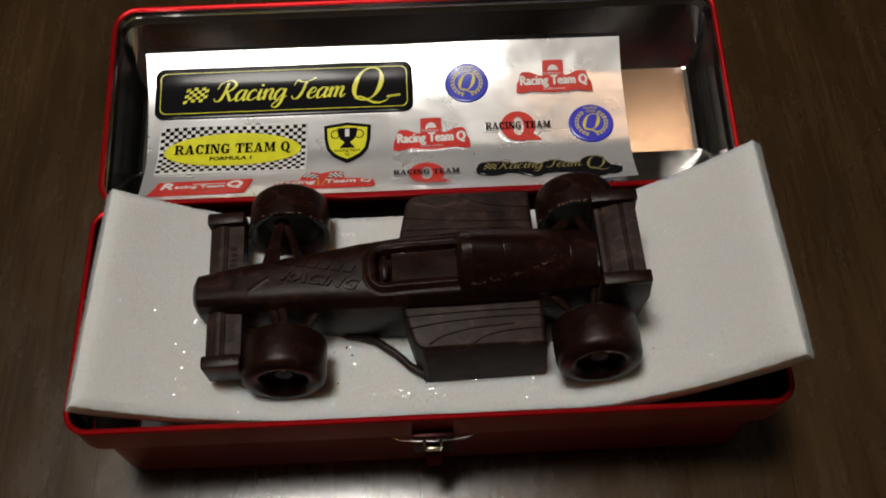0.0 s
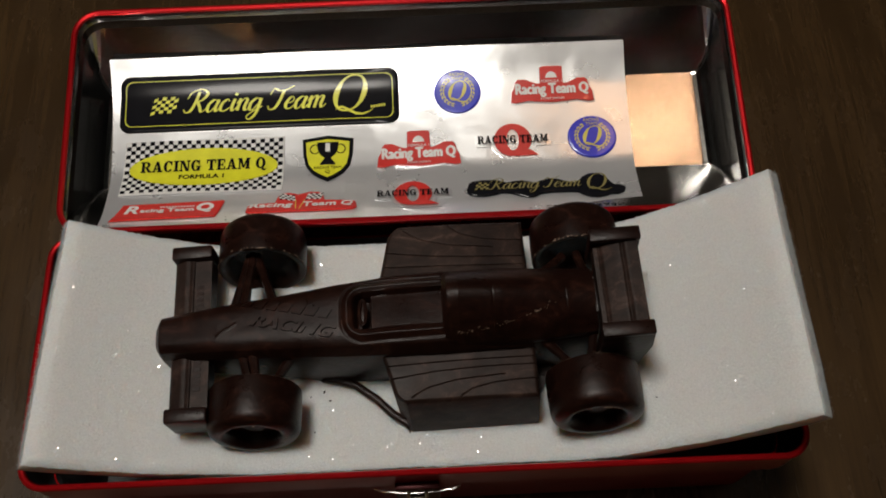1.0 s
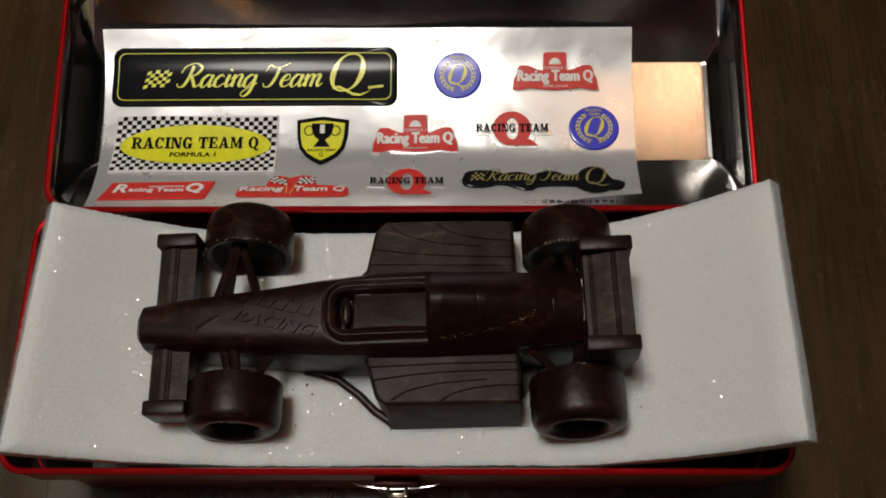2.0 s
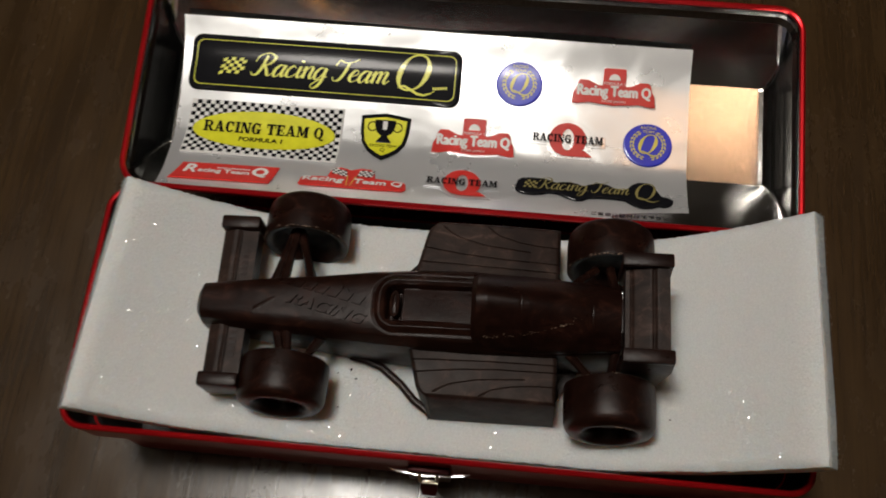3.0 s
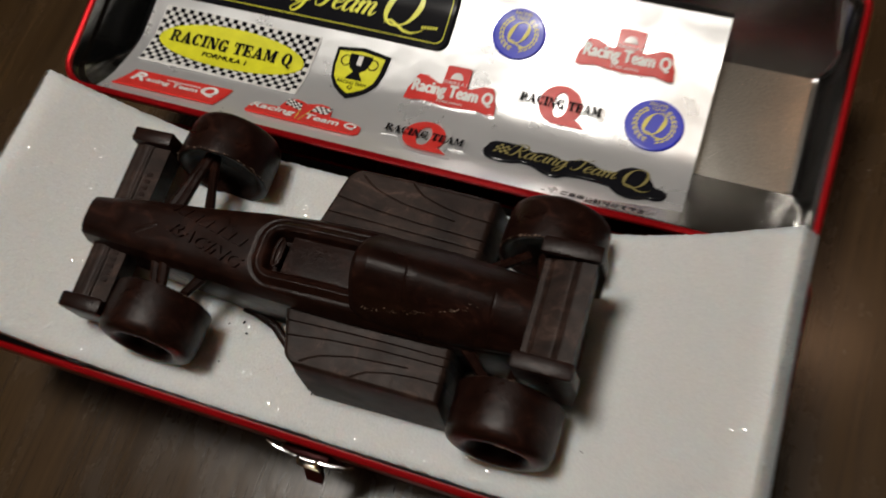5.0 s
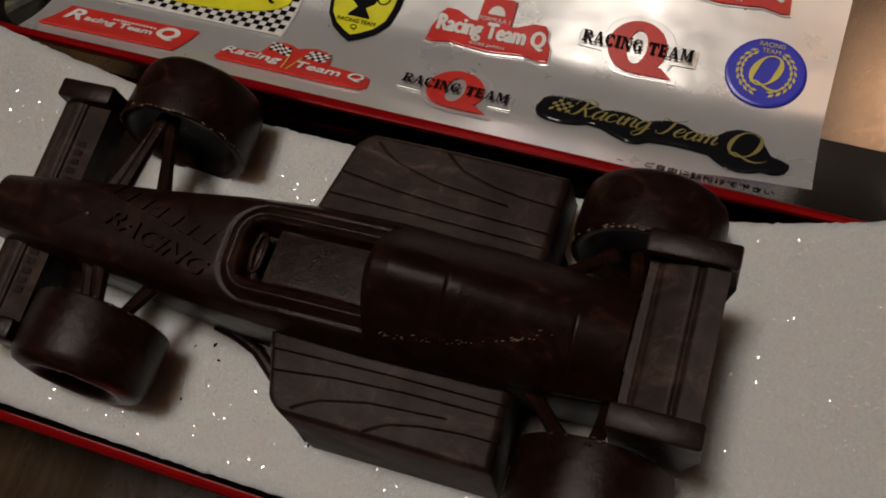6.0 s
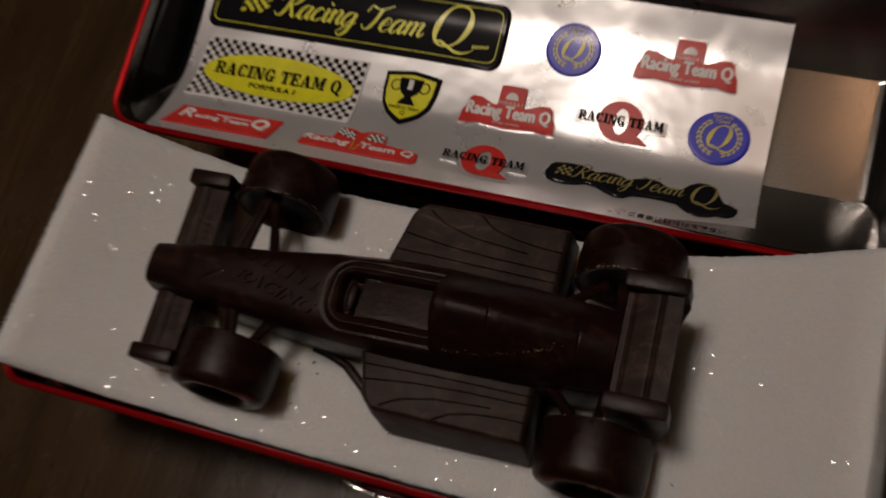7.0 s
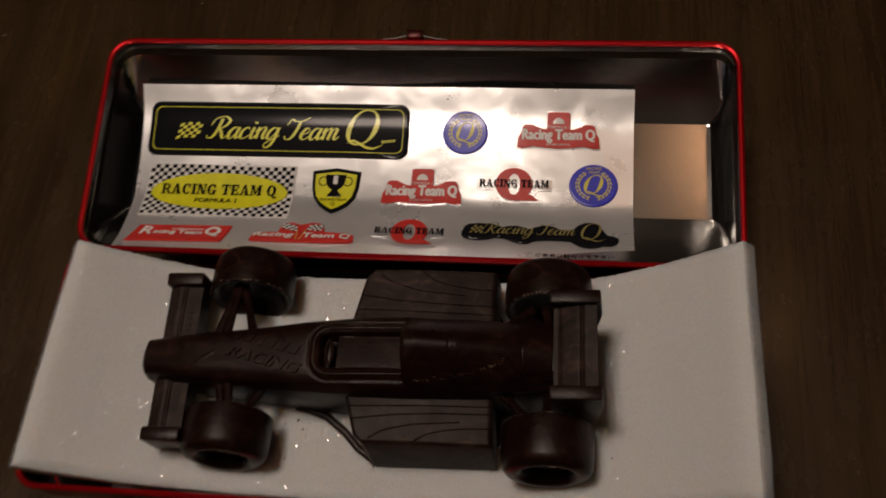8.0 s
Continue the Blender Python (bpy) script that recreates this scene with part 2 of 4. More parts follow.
part("trim_ring", bm, INK_WHITE, added_warm_lamp)

# added unseen glowing stand that the lid's far wall reflects
added_glow = empty("added_glow", Matrix.Translation((-0.44, -1.90, -0.74)))
tagged(added_glow, "added unseen orange glow on a pole, mirrored in the lid", "lamp")
for name, mat, prof_ in (("base", INK_BLACK, ((0.12, 0.0), (0.12, 0.015), (0.02, 0.03))), ("pole", STEEL, ((0.01, 0.02), (0.01, 0.88))), ("shade", WARM_GLOW, ((0.048, 0.86), (0.050, 0.95), (0.042, 1.02)))):
    bm = bmesh.new()
    loft(bm, [[(r * math.cos(a), r * math.sin(a), z) for a in (2 * math.pi * k / 24 for k in range(24))] for r, z in prof_])
    part(name, bm, mat, added_glow)

table = empty("table", Matrix.Translation((0, 0.1, 0)))
tagged(table, "dark brown stained wooden table with a glossy worn top", "table")
bm = bmesh.new()
box(bm, -0.75, 0.75, -0.45, 0.45, -0.03, 0.0, 0.004)
part("tabletop", bm, WOOD, table)
for sx in (-1, 1):
    for sy in (-1, 1):
        bm = bmesh.new()
        box(bm, sx * 0.68 - 0.03, sx * 0.68 + 0.03, sy * 0.38 - 0.03, sy * 0.38 + 0.03, -0.74, -0.03, 0.004)
        part("leg", bm, WOOD, table)

# ---- the tin box ----
H, W, D = 0.065, 0.2550, 0.0905
HINGE = (0, D + 0.0008, H)
LID_TILT = 7.0
tin_box = empty("tin_box")
tagged(tin_box, "red lacquered tin box standing open on the dark table", "box")


FRONT = -0.0020


def ring(x, y0, y1, r, z):
    return [(px_, py_, z) for px_, py_ in rounded_rect(-x, x, y0 + FRONT, y1, r, 6)]


bm = bmesh.new()
BW = W + 0.0026
e = 0.0012
loft(bm, [ring(BW / 2 - 0.008, 0.0075, D - 0.0075, 0.006, 0.0), ring(BW / 2 - 0.0055, 0.005, D - 0.005, 0.008, 0.0022), ring(BW / 2 - 0.0045, 0.0040, D - 0.0040, 0.009, 0.006),
          ring(BW / 2 - 0.0042, 0.0040, D - 0.0040, 0.009, H - 0.0225), ring(BW / 2 - 0.0016, 0.0014, D - 0.0014, 0.0078, H - 0.0208), ring(BW / 2 - e, e, D - e, 0.0078, H - 0.019), [(p[0], p[1], p[2] - (0.0100 if p[1] > D - 0.0016 else 0.0)) for p in ring(BW / 2 - e, e, D - e, 0.0078, H - 0.001)]], True, False)
part("base_shell", bm, RED, tin_box, "red lacquered outside of the base")
bm = bmesh.new()
i2 = 0.0024
loft(bm, [ring(BW / 2 - 0.0085, 0.0080, D - 0.0080, 0.006, 0.0012), ring(BW / 2 - 0.0062, 0.0058, D - 0.0058, 0.008, 0.004), ring(BW / 2 - 0.0052, 0.0050, D - 0.0050, 0.008, H - 0.024), ring(BW / 2 - i2, i2, D - i2, 0.0085, H - 0.020), [(p[0], p[1], p[2] - (0.0092 if p[1] > D - 0.0030 else 0.0)) for p in ring(BW / 2 - i2, i2, D - i2, 0.0085, H - 0.0012)]], True, False)
part("base_lining", bm, BLACKED, tin_box, "black inside of the base")
bm = bmesh.new()
loop = ring(BW / 2 - 0.0016, 0.0016, D - 0.0022, 0.0078, H - 0.0012)
tube(bm, [p for p in loop[7:] + loop[:7] if p[1] < D - 0.0026], 0.0011, 8)
part("rim", bm, RED, tin_box, "rolled red rim of the base")

# clasp on the front wall
CZ = H - 0.0190
bm = bmesh.new()
box(bm, -0.0075, 0.0075, -0.0012, 0.0014, CZ - 0.016, CZ + 0.004, 0.0006)
clasp = part("clasp", bm, DARK_RED, tin_box, "dark red clasp plate on the front")
clasp.location.y = FRONT
bm = bmesh.new()
tube(bm, [(-0.0145, 0.0002, CZ + 0.0005), (-0.012, -0.0006, CZ - 0.0004), (-0.006, -0.0014, CZ), (0, -0.0018, CZ + 0.0004), (0.006, -0.0014, CZ), (0.012, -0.0006, CZ - 0.0004), (0.0145, 0.0002, CZ + 0.0005)], 0.00030, 6)
part("wire", bm, STEEL, clasp, "bright bent spring wire")
bm = bmesh.new()
tube(bm, [(-0.0030, -0.0016, CZ + 0.0010), (-0.0031, -0.0030, CZ - 0.0010), (-0.0031, -0.0032, CZ - 0.0056), (0.0031, -0.0032, CZ - 0.0056), (0.0031, -0.0030, CZ - 0.0010), (0.0030, -0.0016, CZ + 0.0010)], 0.0006, 6)
box(bm, -0.0026, 0.0026, -0.0034, -0.0022, CZ - 0.0062, CZ - 0.0040, 0.0004)
part("buckle", bm, BRASS, clasp, "small brassy square buckle")
bm = bmesh.new()
loft(bm, [[(-0.0030, -0.0012, CZ - 0.0070), (0.0030, -0.0012, CZ - 0.0070), (0.0030, -0.0026, CZ - 0.0060), (-0.0030, -0.0026, CZ - 0.0060)],
          [(-0.0030, -0.0040, CZ - 0.0135), (0.0030, -0.0040, CZ - 0.0135), (0.0030, -0.0054, CZ - 0.0125), (-0.0030, -0.0054, CZ - 0.0125)],
          [(-0.0026, -0.0056, CZ - 0.0155), (0.0026, -0.0056, CZ - 0.0155), (0.0026, -0.0066, CZ - 0.0145), (-0.0026, -0.0066, CZ - 0.0145)]])
part("pull_tab", bm, DARK_RED, clasp, "dark clasp tab hanging down")

# lid: local x along the box, y from the hinge to the free edge, z towards the inside (up when it lies open)
lid_m = Matrix.Translation(HINGE) @ Matrix.Rotation(radians(LID_TILT), 4, "X")
LD, LF0, LF1, LDEEP = D, 0.0240, 0.0718, 0.0300


def lid_ring(depth, inset, r, fillet=0.0):
    k = max(0.0, (depth - 0.006) / (LDEEP - 0.006))
    lo, hi = k * LF0 - 0.0022 * (1 - k), LD - k * (LD - LF1)
    lean = 0.0015 * k + fillet
    return [(px_, py_, -depth) for px_, py_ in rounded_rect(-W / 2 + inset + lean, W / 2 - inset - lean, lo + inset, hi - inset, r, 6)]


bm = bmesh.new()
loft(bm, [lid_ring(0.0008, 0.0012, 0.0095), lid_ring(0.006, 0.0012, 0.0095), lid_ring(0.0072, 0.0022, 0.0085), lid_ring(0.020, 0.0022, 0.003), lid_ring(LDEEP - 0.001, 0.0018, 0.0008), lid_ring(LDEEP + 0.0012, 0.0028, 0.0006)], False, True)
lid = part("lid", bm, RED, tin_box, "red lacquered chest-shaped lid lying open")
lid.matrix_local = lid_m
bm = bmesh.new()
loft(bm, [lid_ring(0.001, 0.0022, 0.0085), lid_ring(0.006, 0.0022, 0.0085), lid_ring(0.0074, 0.0033, 0.0075), lid_ring(LDEEP - 0.012, 0.0034, 0.0035, -0.0007)] + [lid_ring(LDEEP - 0.012 * (1 - math.sin(radians(a))), 0.0034, 0.0015, 0.0053 * (1 - math.cos(radians(a))) - 0.0007) for a in range(15, 91, 15)], False, True)
part("lid_lining", bm, TIN, lid, "bare shiny tinplate inside of the lid", smooth=False)
bm = bmesh.new()
tube(bm, [(a, b_, -0.0008) for a, b_ in rounded_rect(-W / 2 + 0.0016, W / 2 - 0.0016, -0.0007, LD - 0.0016, 0.0095, 6)], 0.00115, 8, True)
part("lid_rim", bm, RED, lid, "rolled red rim of the lid")
bm = bmesh.new()
tube(bm, [(-0.0135, LD - 0.0005, -0.001), (-0.008, LD + 0.0005, -0.0016), (-0.003, LD + 0.0013, -0.001), (0.003, LD + 0.0013, -0.001), (0.008, LD + 0.0005, -0.0016), (0.0135, LD - 0.0005, -0.001)], 0.00045, 6)
part("catch_wire", bm, STEEL, lid, "bright bent wire of the lid catch")
bm = bmesh.new()
box(bm, -0.0032, 0.0032, LD - 0.0004, LD + 0.0034, -0.0065, 0.0012, 0.0008)
part("catch", bm, DARK_RED, lid, "dark red lid catch")
for x0 in (-0.085, 0.085):
    bm = bmesh.new()
    tube(bm, [(x0 - 0.012, 0.0, -0.0042), (x0 + 0.012, 0.0, -0.0042)], 0.0009, 8)
    part("hinge", bm, RED, lid, "rolled hinge of the lid")

# ---- foam sheet ----
FX0, FX1 = -0.1152, 0.1180


def foam_top(x, y):
    mid, half = (FX0 + FX1) / 2, (FX1 - FX0) / 2
    k = max(0.0, abs(x - mid) - 0.050) / (half - 0.050)
    back = (y - 0.04) / 0.08
    rise = (0.0411 * (1 + 0.08 * back) if x > mid else 0.0264 * (1 + 0.31 * back)) * min(k, 1.08) ** 1.55
    lap = min(1.0, max(0.0, (0.016 - y) / 0.016))
    return H - 0.0055 + rise + 0.0034 * lap * lap * (1.0 - min(k, 1.0))


def foam_xy(s, v):
    x = FX0 + (FX1 - FX0) * s + (0.5 - v) * (-0.0066 if s < 0.5 else 0.0020) * abs(2 * s - 1)
    y0 = 0.0018 + 0.0012 * abs(2 * s - 1) ** 4 + 0.0008 * s ** 4
    return x, y0 + (0.0838 + 0.0010 * s - y0) * v


bm = bmesh.new()
NX, NY, TH = 230, 84, 0.0080
tops, bots = [], []
for j in range(NY + 1):
    rt, rb = [], []
    for i in range(NX + 1):
        s = i / NX
        v = j / NY
        x, y = foam_xy(s, v)
        z = foam_top(x, y)
        dx = (foam_top(x + 0.001, y) - foam_top(x - 0.001, y)) / 0.002
        nrm = Vector((-dx, 0, 1)).normalized()
        edge = min(min(i, NX - i) / 6.0, min(j, NY - j) / 5.0, 1.0)
        p = wobble((x, y, z), 45, 0.0003) + (0.00004 + 0.00030 * (1 - edge)) * Vector(noise.noise_vector(Vector((x, y, z)) * 700))
        p = p + nrm * 0.00010 * noise.noise(Vector((x, y, z)) * 1300) - nrm * 0.0018 * (1 - edge) ** 2.2
        rt.append(bm.verts.new(p))
        q = wobble((x, y, z), 60, 0.0004) - nrm * TH
        rb.append(bm.verts.new(q))
    tops.append(rt)
    bots.append(rb)
for j in range(NY):
    for i in range(NX):
        bm.faces.new((tops[j][i], tops[j][i + 1], tops[j + 1][i + 1], tops[j + 1][i]))
        bm.faces.new((bots[j][i], bots[j + 1][i], bots[j + 1][i + 1], bots[j][i + 1]))
edge_t = [tops[0][i] for i in range(NX + 1)] + [tops[j][NX] for j in range(1, NY + 1)] + [tops[NY][i] for i in range(NX - 1, -1, -1)] + [tops[j][0] for j in range(NY - 1, 0, -1)]
edge_b = [bots[0][i] for i in range(NX + 1)] + [bots[j][NX] for j in range(1, NY + 1)] + [bots[NY][i] for i in range(NX - 1, -1, -1)] + [bots[j][0] for j in range(NY - 1, 0, -1)]
for k in range(len(edge_t)):
    l = (k + 1) % len(edge_t)
    bm.faces.new((edge_t[l], edge_t[k], edge_b[k], edge_b[l]))
foam_sheet = mesh_object("foam_sheet", bm, FOAM)
tagged(foam_sheet, "white packing foam sheet curling up at both ends in the tin", "foam")
bm = bmesh.new()
frng = random.Random(11)
for _ in range(45000):
    x, y = foam_xy(frng.uniform(0.012, 0.988), frng.uniform(0.03, 0.97))
    size = frng.choice((0.00010, 0.00013, 0.00016, 0.00021, 0.00027))
    dx = (foam_top(x + 0.001, y) - foam_top(x - 0.001, y)) / 0.002
    n = (Vector((-dx, 0, 1)) + Vector((frng.gauss(0, 0.42), frng.gauss(0, 0.42), 0))).normalized()
    a = n.cross(Vector((frng.uniform(-1, 1), frng.uniform(-1, 1), 0.1))).normalized()
    c = n.cross(a)
    p = Vector((x, y, foam_top(x, y) + 0.00030))
    bm.faces.new([bm.verts.new(p + size * (a * i_ + c * j_)) for i_, j_ in ((1, 0.2), (-0.2, 1), (-1, -0.1), (0.1, -0.9))])
tagged(part("glossy_cell", bm, CELL, foam_sheet, "tiny glinting foam cells", smooth=False), kind="stuff")

# short fibres that stand out from the foam's cut edges
bm = bmesh.new()
hair = random.Random(5)
for k in range(6000):
    side = hair.choice((0, 0, 1, 1, 1))
    along, down = hair.uniform(0.0, 1.0), hair.random()
    s, v = ((0.0 if side == 0 else 1.0), along) if side < 2 else (along, (0.0 if side == 2 else 1.0))
    x, y = foam_xy(s, v)
    dx = (foam_top(x + 0.001, y) - foam_top(x - 0.001, y)) / 0.002
    n = Vector((-dx, 0, 1)).normalized()
    tang = Vector((1, 0, dx)).normalized()
    out_ = (-tang, tang, Vector((0, -1, 0)), Vector((0, 1, 0)))[side]
    base = Vector((x, y, foam_top(x, y))) - n * (0.0030 + 0.0040 * down) - out_ * 0.0003
    d = (out_ + 0.7 * Vector((hair.uniform(-1, 1), hair.uniform(-1, 1), hair.uniform(-0.6, 1)))).normalized()
    w_ = d.cross(Vector((hair.uniform(-1, 1), hair.uniform(-1, 1), hair.uniform(-1, 1)))).normalized() * 0.00009
    tip = base + d * hair.uniform(0.0007, 0.0018)
    bm.faces.new([bm.verts.new(base + w_), bm.verts.new(base - w_), bm.verts.new(tip)])
tagged(part("fibre", bm, FOAM, foam_sheet, "short fuzzy fibres on the cut edges", smooth=False), kind="stuff")

# ---- chocolate race car: nose towards -x, resting on the foam ----
CAR_M = Matrix.Translation((0.0, 0.0445, H - 0.0030)) @ Matrix.Rotation(radians(1.4), 4, "Z") @ Matrix.Rotation(radians(-2.0), 4, "Y")
race_car = empty("race_car", CAR_M)
tagged(race_car, "dark chocolate open-wheel race car resting on white foam", "chocolate car")


def lerp(table_, x):
    xs, ys = zip(*table_)
    return float(np.interp(x, xs, ys))


def smooth01(x):
    x = min(1.0, max(0.0, x))
    return x * x * (3 - 2 * x)


def relief(bm, xs, ts, place, zbot):
    """A solid with a modelled top: place(x, t) gives the top point, zbot(x, t) the underside."""
    top = [[bm.verts.new(place(x, t)) for t in ts] for x in xs]
    low = [[bm.verts.new((v.co.x, v.co.y, zbot(x, t))) for v, t in zip(row, ts)] for row, x in zip(top, xs)]
    nx, nt = len(xs), len(ts)
    for i in range(nx - 1):
        for j in range(nt - 1):
            bm.faces.new((top[i][j], top[i + 1][j], top[i + 1][j + 1], top[i][j + 1]))
            bm.faces.new((low[i][j], low[i][j + 1], low[i + 1][j + 1], low[i + 1][j]))
        bm.faces.new((top[i][0], low[i][0], low[i + 1][0], top[i + 1][0]))
        bm.faces.new((top[i][-1], top[i + 1][-1], low[i + 1][-1], low[i][-1]))
    for j in range(nt - 1):
        bm.faces.new((top[0][j], top[0][j + 1], low[0][j + 1], low[0][j]))
        bm.faces.new((top[-1][j], low[-1][j], low[-1][j + 1], top[-1][j + 1]))


def span(a, b_, n):
    return [a + (b_ - a) * i / n for i in range(n + 1)]


BODY_W = [(-0.0810, 0.0048), (-0.0792, 0.0070), (-0.060, 0.0089), (-0.040, 0.0104), (-0.022, 0.0122), (-0.005, 0.0133), (0.012, 0.0136), (0.035, 0.0130), (0.060, 0.0108)]
BODY_T = [(-0.0810, 0.0225), (-0.0792, 0.0252), (-0.060, 0.0278), (-0.040, 0.0295), (-0.022, 0.0312), (-0.005, 0.0322), (0.012, 0.0322), (0.035, 0.0300), (0.060, 0.0290)]
BODY_B = [(-0.0810, 0.0120), (-0.072, 0.0090), (-0.050, 0.0040), (-0.030, -0.0010), (0.060, -0.0010)]


def body_top(x, t):
    w, zt = lerp(BODY_W, x), lerp(BODY_T, x)
    z = zt - 0.0035 * abs(t) ** 4 - 0.0040 * max(0, abs(t) - 0.85) / 0.15 * 0.6
    y = w * t
    # the cockpit well, rounded towards the nose, with its raised lip
    qx, qy = -0.0128 - x, abs(y) - 0.0026
    d = math.hypot(max(qx, 0.0), max(qy, 0.0)) + min(max(qx, qy), 0.0) - 0.0040
    open_end = smooth01((0.0128 - x) / 0.0012)
    inside = smooth01(-d / 0.0011) * open_end
    lip = math.exp(-(((d - 0.0013) / 0.0008) ** 2)) * open_end - 0.45 * math.exp(-(((d - 0.0031) / 0.0005) ** 2)) * open_end
    pocket = min(smooth01((x + 0.0160) / 0.0010), smooth01((-0.0106 - x) / 0.0006), smooth01((0.0056 - abs(y)) / 0.0008))
    # small tick cast into the nose
    tick = math.exp(-(((y + 0.0012 - 0.55 * (x + 0.0565)) / 0.00035) ** 2)) * (-0.0600 < x < -0.0535)
    return (x, y, z - (0.0019 + 0.10 * y) * inside - 0.0036 * pocket + 0.0008 * lip + 0.0003 * tick)


bm = bmesh.new()
relief(bm, span(-0.0810, 0.060, 420), [math.sin(math.pi / 2 * k / 60) for k in range(-60, 61)], body_top, lambda x, t: lerp(BODY_B, x))
body = part("body", bm, CHOCO, race_car, "moulded dark chocolate body with a cockpit well")


def cover_top(x, t):
    zc = lerp([(0.0122, 0.0412), (0.0136, 0.0428), (0.017, 0.0433), (0.030, 0.0410), (0.045, 0.0367), (0.0595, 0.0325)], x)
    w = lerp([(0.0122, 0.0122), (0.0145, 0.0128), (0.035, 0.0127), (0.0595, 0.0106)], x)
    z = 0.0258 + (zc - 0.0258) * max(0.0, 1 - abs(t) ** 1.75) ** 0.72
    for gx in (0.0275, 0.0502):
        z -= 0.00016 * math.exp(-(((x - gx) / 0.00022) ** 2)) * (-0.8 < t < 0.1)
    if 0.0175 < x < 0.0275:
        z -= 0.00018 * math.exp(-(((t + 0.30) / 0.03) ** 2))
    return (x, w * t, z)


bm = bmesh.new()
relief(bm, span(0.0122, 0.0595, 260), [math.sin(math.pi / 2 * k / 24) for k in range(-24, 25)], cover_top, lambda x, t: 0.024)
part("engine_cover", bm, CHOCO, race_car, "rounded chocolate engine cover")

# dotted scuff along the engine cover
bm = bmesh.new()
scuff = random.Random(21)
for k in range(44):
    f = scuff.random()
    x = 0.0150 + 0.0330 * f
    t = -0.80 + 0.52 * f * f + scuff.gauss(0, 0.012)
    if f > 0.86:
        t += scuff.uniform(-0.03, 0.12)
    s_ = scuff.uniform(0.00006, 0.00012)
    l_ = s_ * scuff.uniform(1.0, 4.0)
    bm.faces.new([bm.verts.new(Vector(cover_top(x + i_ * l_, t + j_ * s_ / 0.0116 + 0.02 * i_ * l_ / 0.001)) + Vector((0, -0.00006, 0.00010))) for i_, j_ in ((-1, -0.6), (1, -0.5), (0.8, 0.6), (-0.9, 0.5))])
part("scuff", bm, CHIP, race_car, "pale dotted scuff line", smooth=False)

# cockpit: steering wheel
bm = bmesh.new()
tube(bm, [(-0.0132 + 0.0011 * math.sin(a), 0.0030 * math.cos(a) + 0.0010 * math.copysign(abs(math.cos(a)) ** 0.5, math.cos(a)), 0.0303) for a in (2 * math.pi * k / 28 for k in range(28))], 0.00055, 8, True)
box(bm, -0.0139, -0.0125, -0.0034, 0.0034, 0.0262, 0.0300, 0.0003)
part("steering_wheel", bm, CHOCO, race_car)


# sidepods with carved flowing lines
GROOVES = [[(0.0, 0.26), (0.5, 0.22), (1.0, 0.20)], [(0.0, 0.52), (0.3, 0.42), (0.6, 0.37), (1.0, 0.35)],
           [(0.10, 0.90), (0.25, 0.72), (0.45, 0.60), (0.78, 0.53)], [(0.42, 0.95), (0.55, 0.78), (0.7, 0.69), (0.85, 0.65), (1.0, 0.64)]]


def sidepod(side):
    def top(s, t):
        x0 = -0.0085 + 0.0042 * t + 0.0030 * max(0.0, (t - 0.78) / 0.22) ** 2
        x = x0 + (0.0402 - x0) * s
        y = 0.0122 + (0.0208 if side > 0 else 0.0158) * t
        z = 0.0244 - 0.0018 * t - 0.0030 * s * s
        rim = min(s / 0.03, (1 - s) / 0.03, (1 - t) / 0.07, 1.0)
        z -= 0.0016 * (1 - max(0, rim)) ** 2
        for line in GROOVES:
            if line[0][0] <= s <= line[-1][0]:
                q = lerp(line, s)
                z -= 0.00055 * math.exp(-(((t - q) / 0.0068) ** 2))
        return (x, side * y, z)

    bm_ = bmesh.new()
    relief(bm_, span(0, 1, 120), span(0, 1, 230), top, lambda s, t: -0.0026)
    # the side wall flares a little towards the floor plate
    for v in bm_.verts:
        if v.co.z < -0.0020 and abs(v.co.y) > (0.0322 if side > 0 else 0.0272):
            v.co.y += side * 0.0028
    pod = part("sidepod", bm_, BLOOM, race_car, "chocolate sidepod with carved flowing lines")
    return pod


for side in (-1, 1):
    sidepod(side)
    bm = bmesh.new()
    pts = [(-0.031, 0.0118), (-0.026, 0.0128), (-0.020, 0.0150), (-0.013, 0.0205), (-0.008, 0.0258), (-0.002, 0.0300)]
    inner = [(x + 0.0010, y - 0.0015) for x, y in pts]
    loft(bm, [[(a[0], side * a[1], -0.0022), (a[0], side * a[1], 0.0008), (c[0], side * c[1], 0.0008), (c[0], side * c[1], -0.0022)] for a, c in zip(pts, inner)])
    for row in (pts, inner):
        tube(bm, [(x, side * y, 0.0009) for x, y in row], 0.0005, 8)
    part("barge_board", bm, CHOCO, race_car)

bm = bmesh.new()
loft(bm, [[(x, -w, -0.0024), (x, w, -0.0024), (x, w, -0.0006), (x, -w, -0.0006)] for x, w in ((-0.032, 0.0112), (-0.008, 0.0122), (0.0, 0.0240), (0.040, 0.0240), (0.048, 0.0120), (0.064, 0.0100))])
part("floor_plate", bm, CHOCO, race_car)


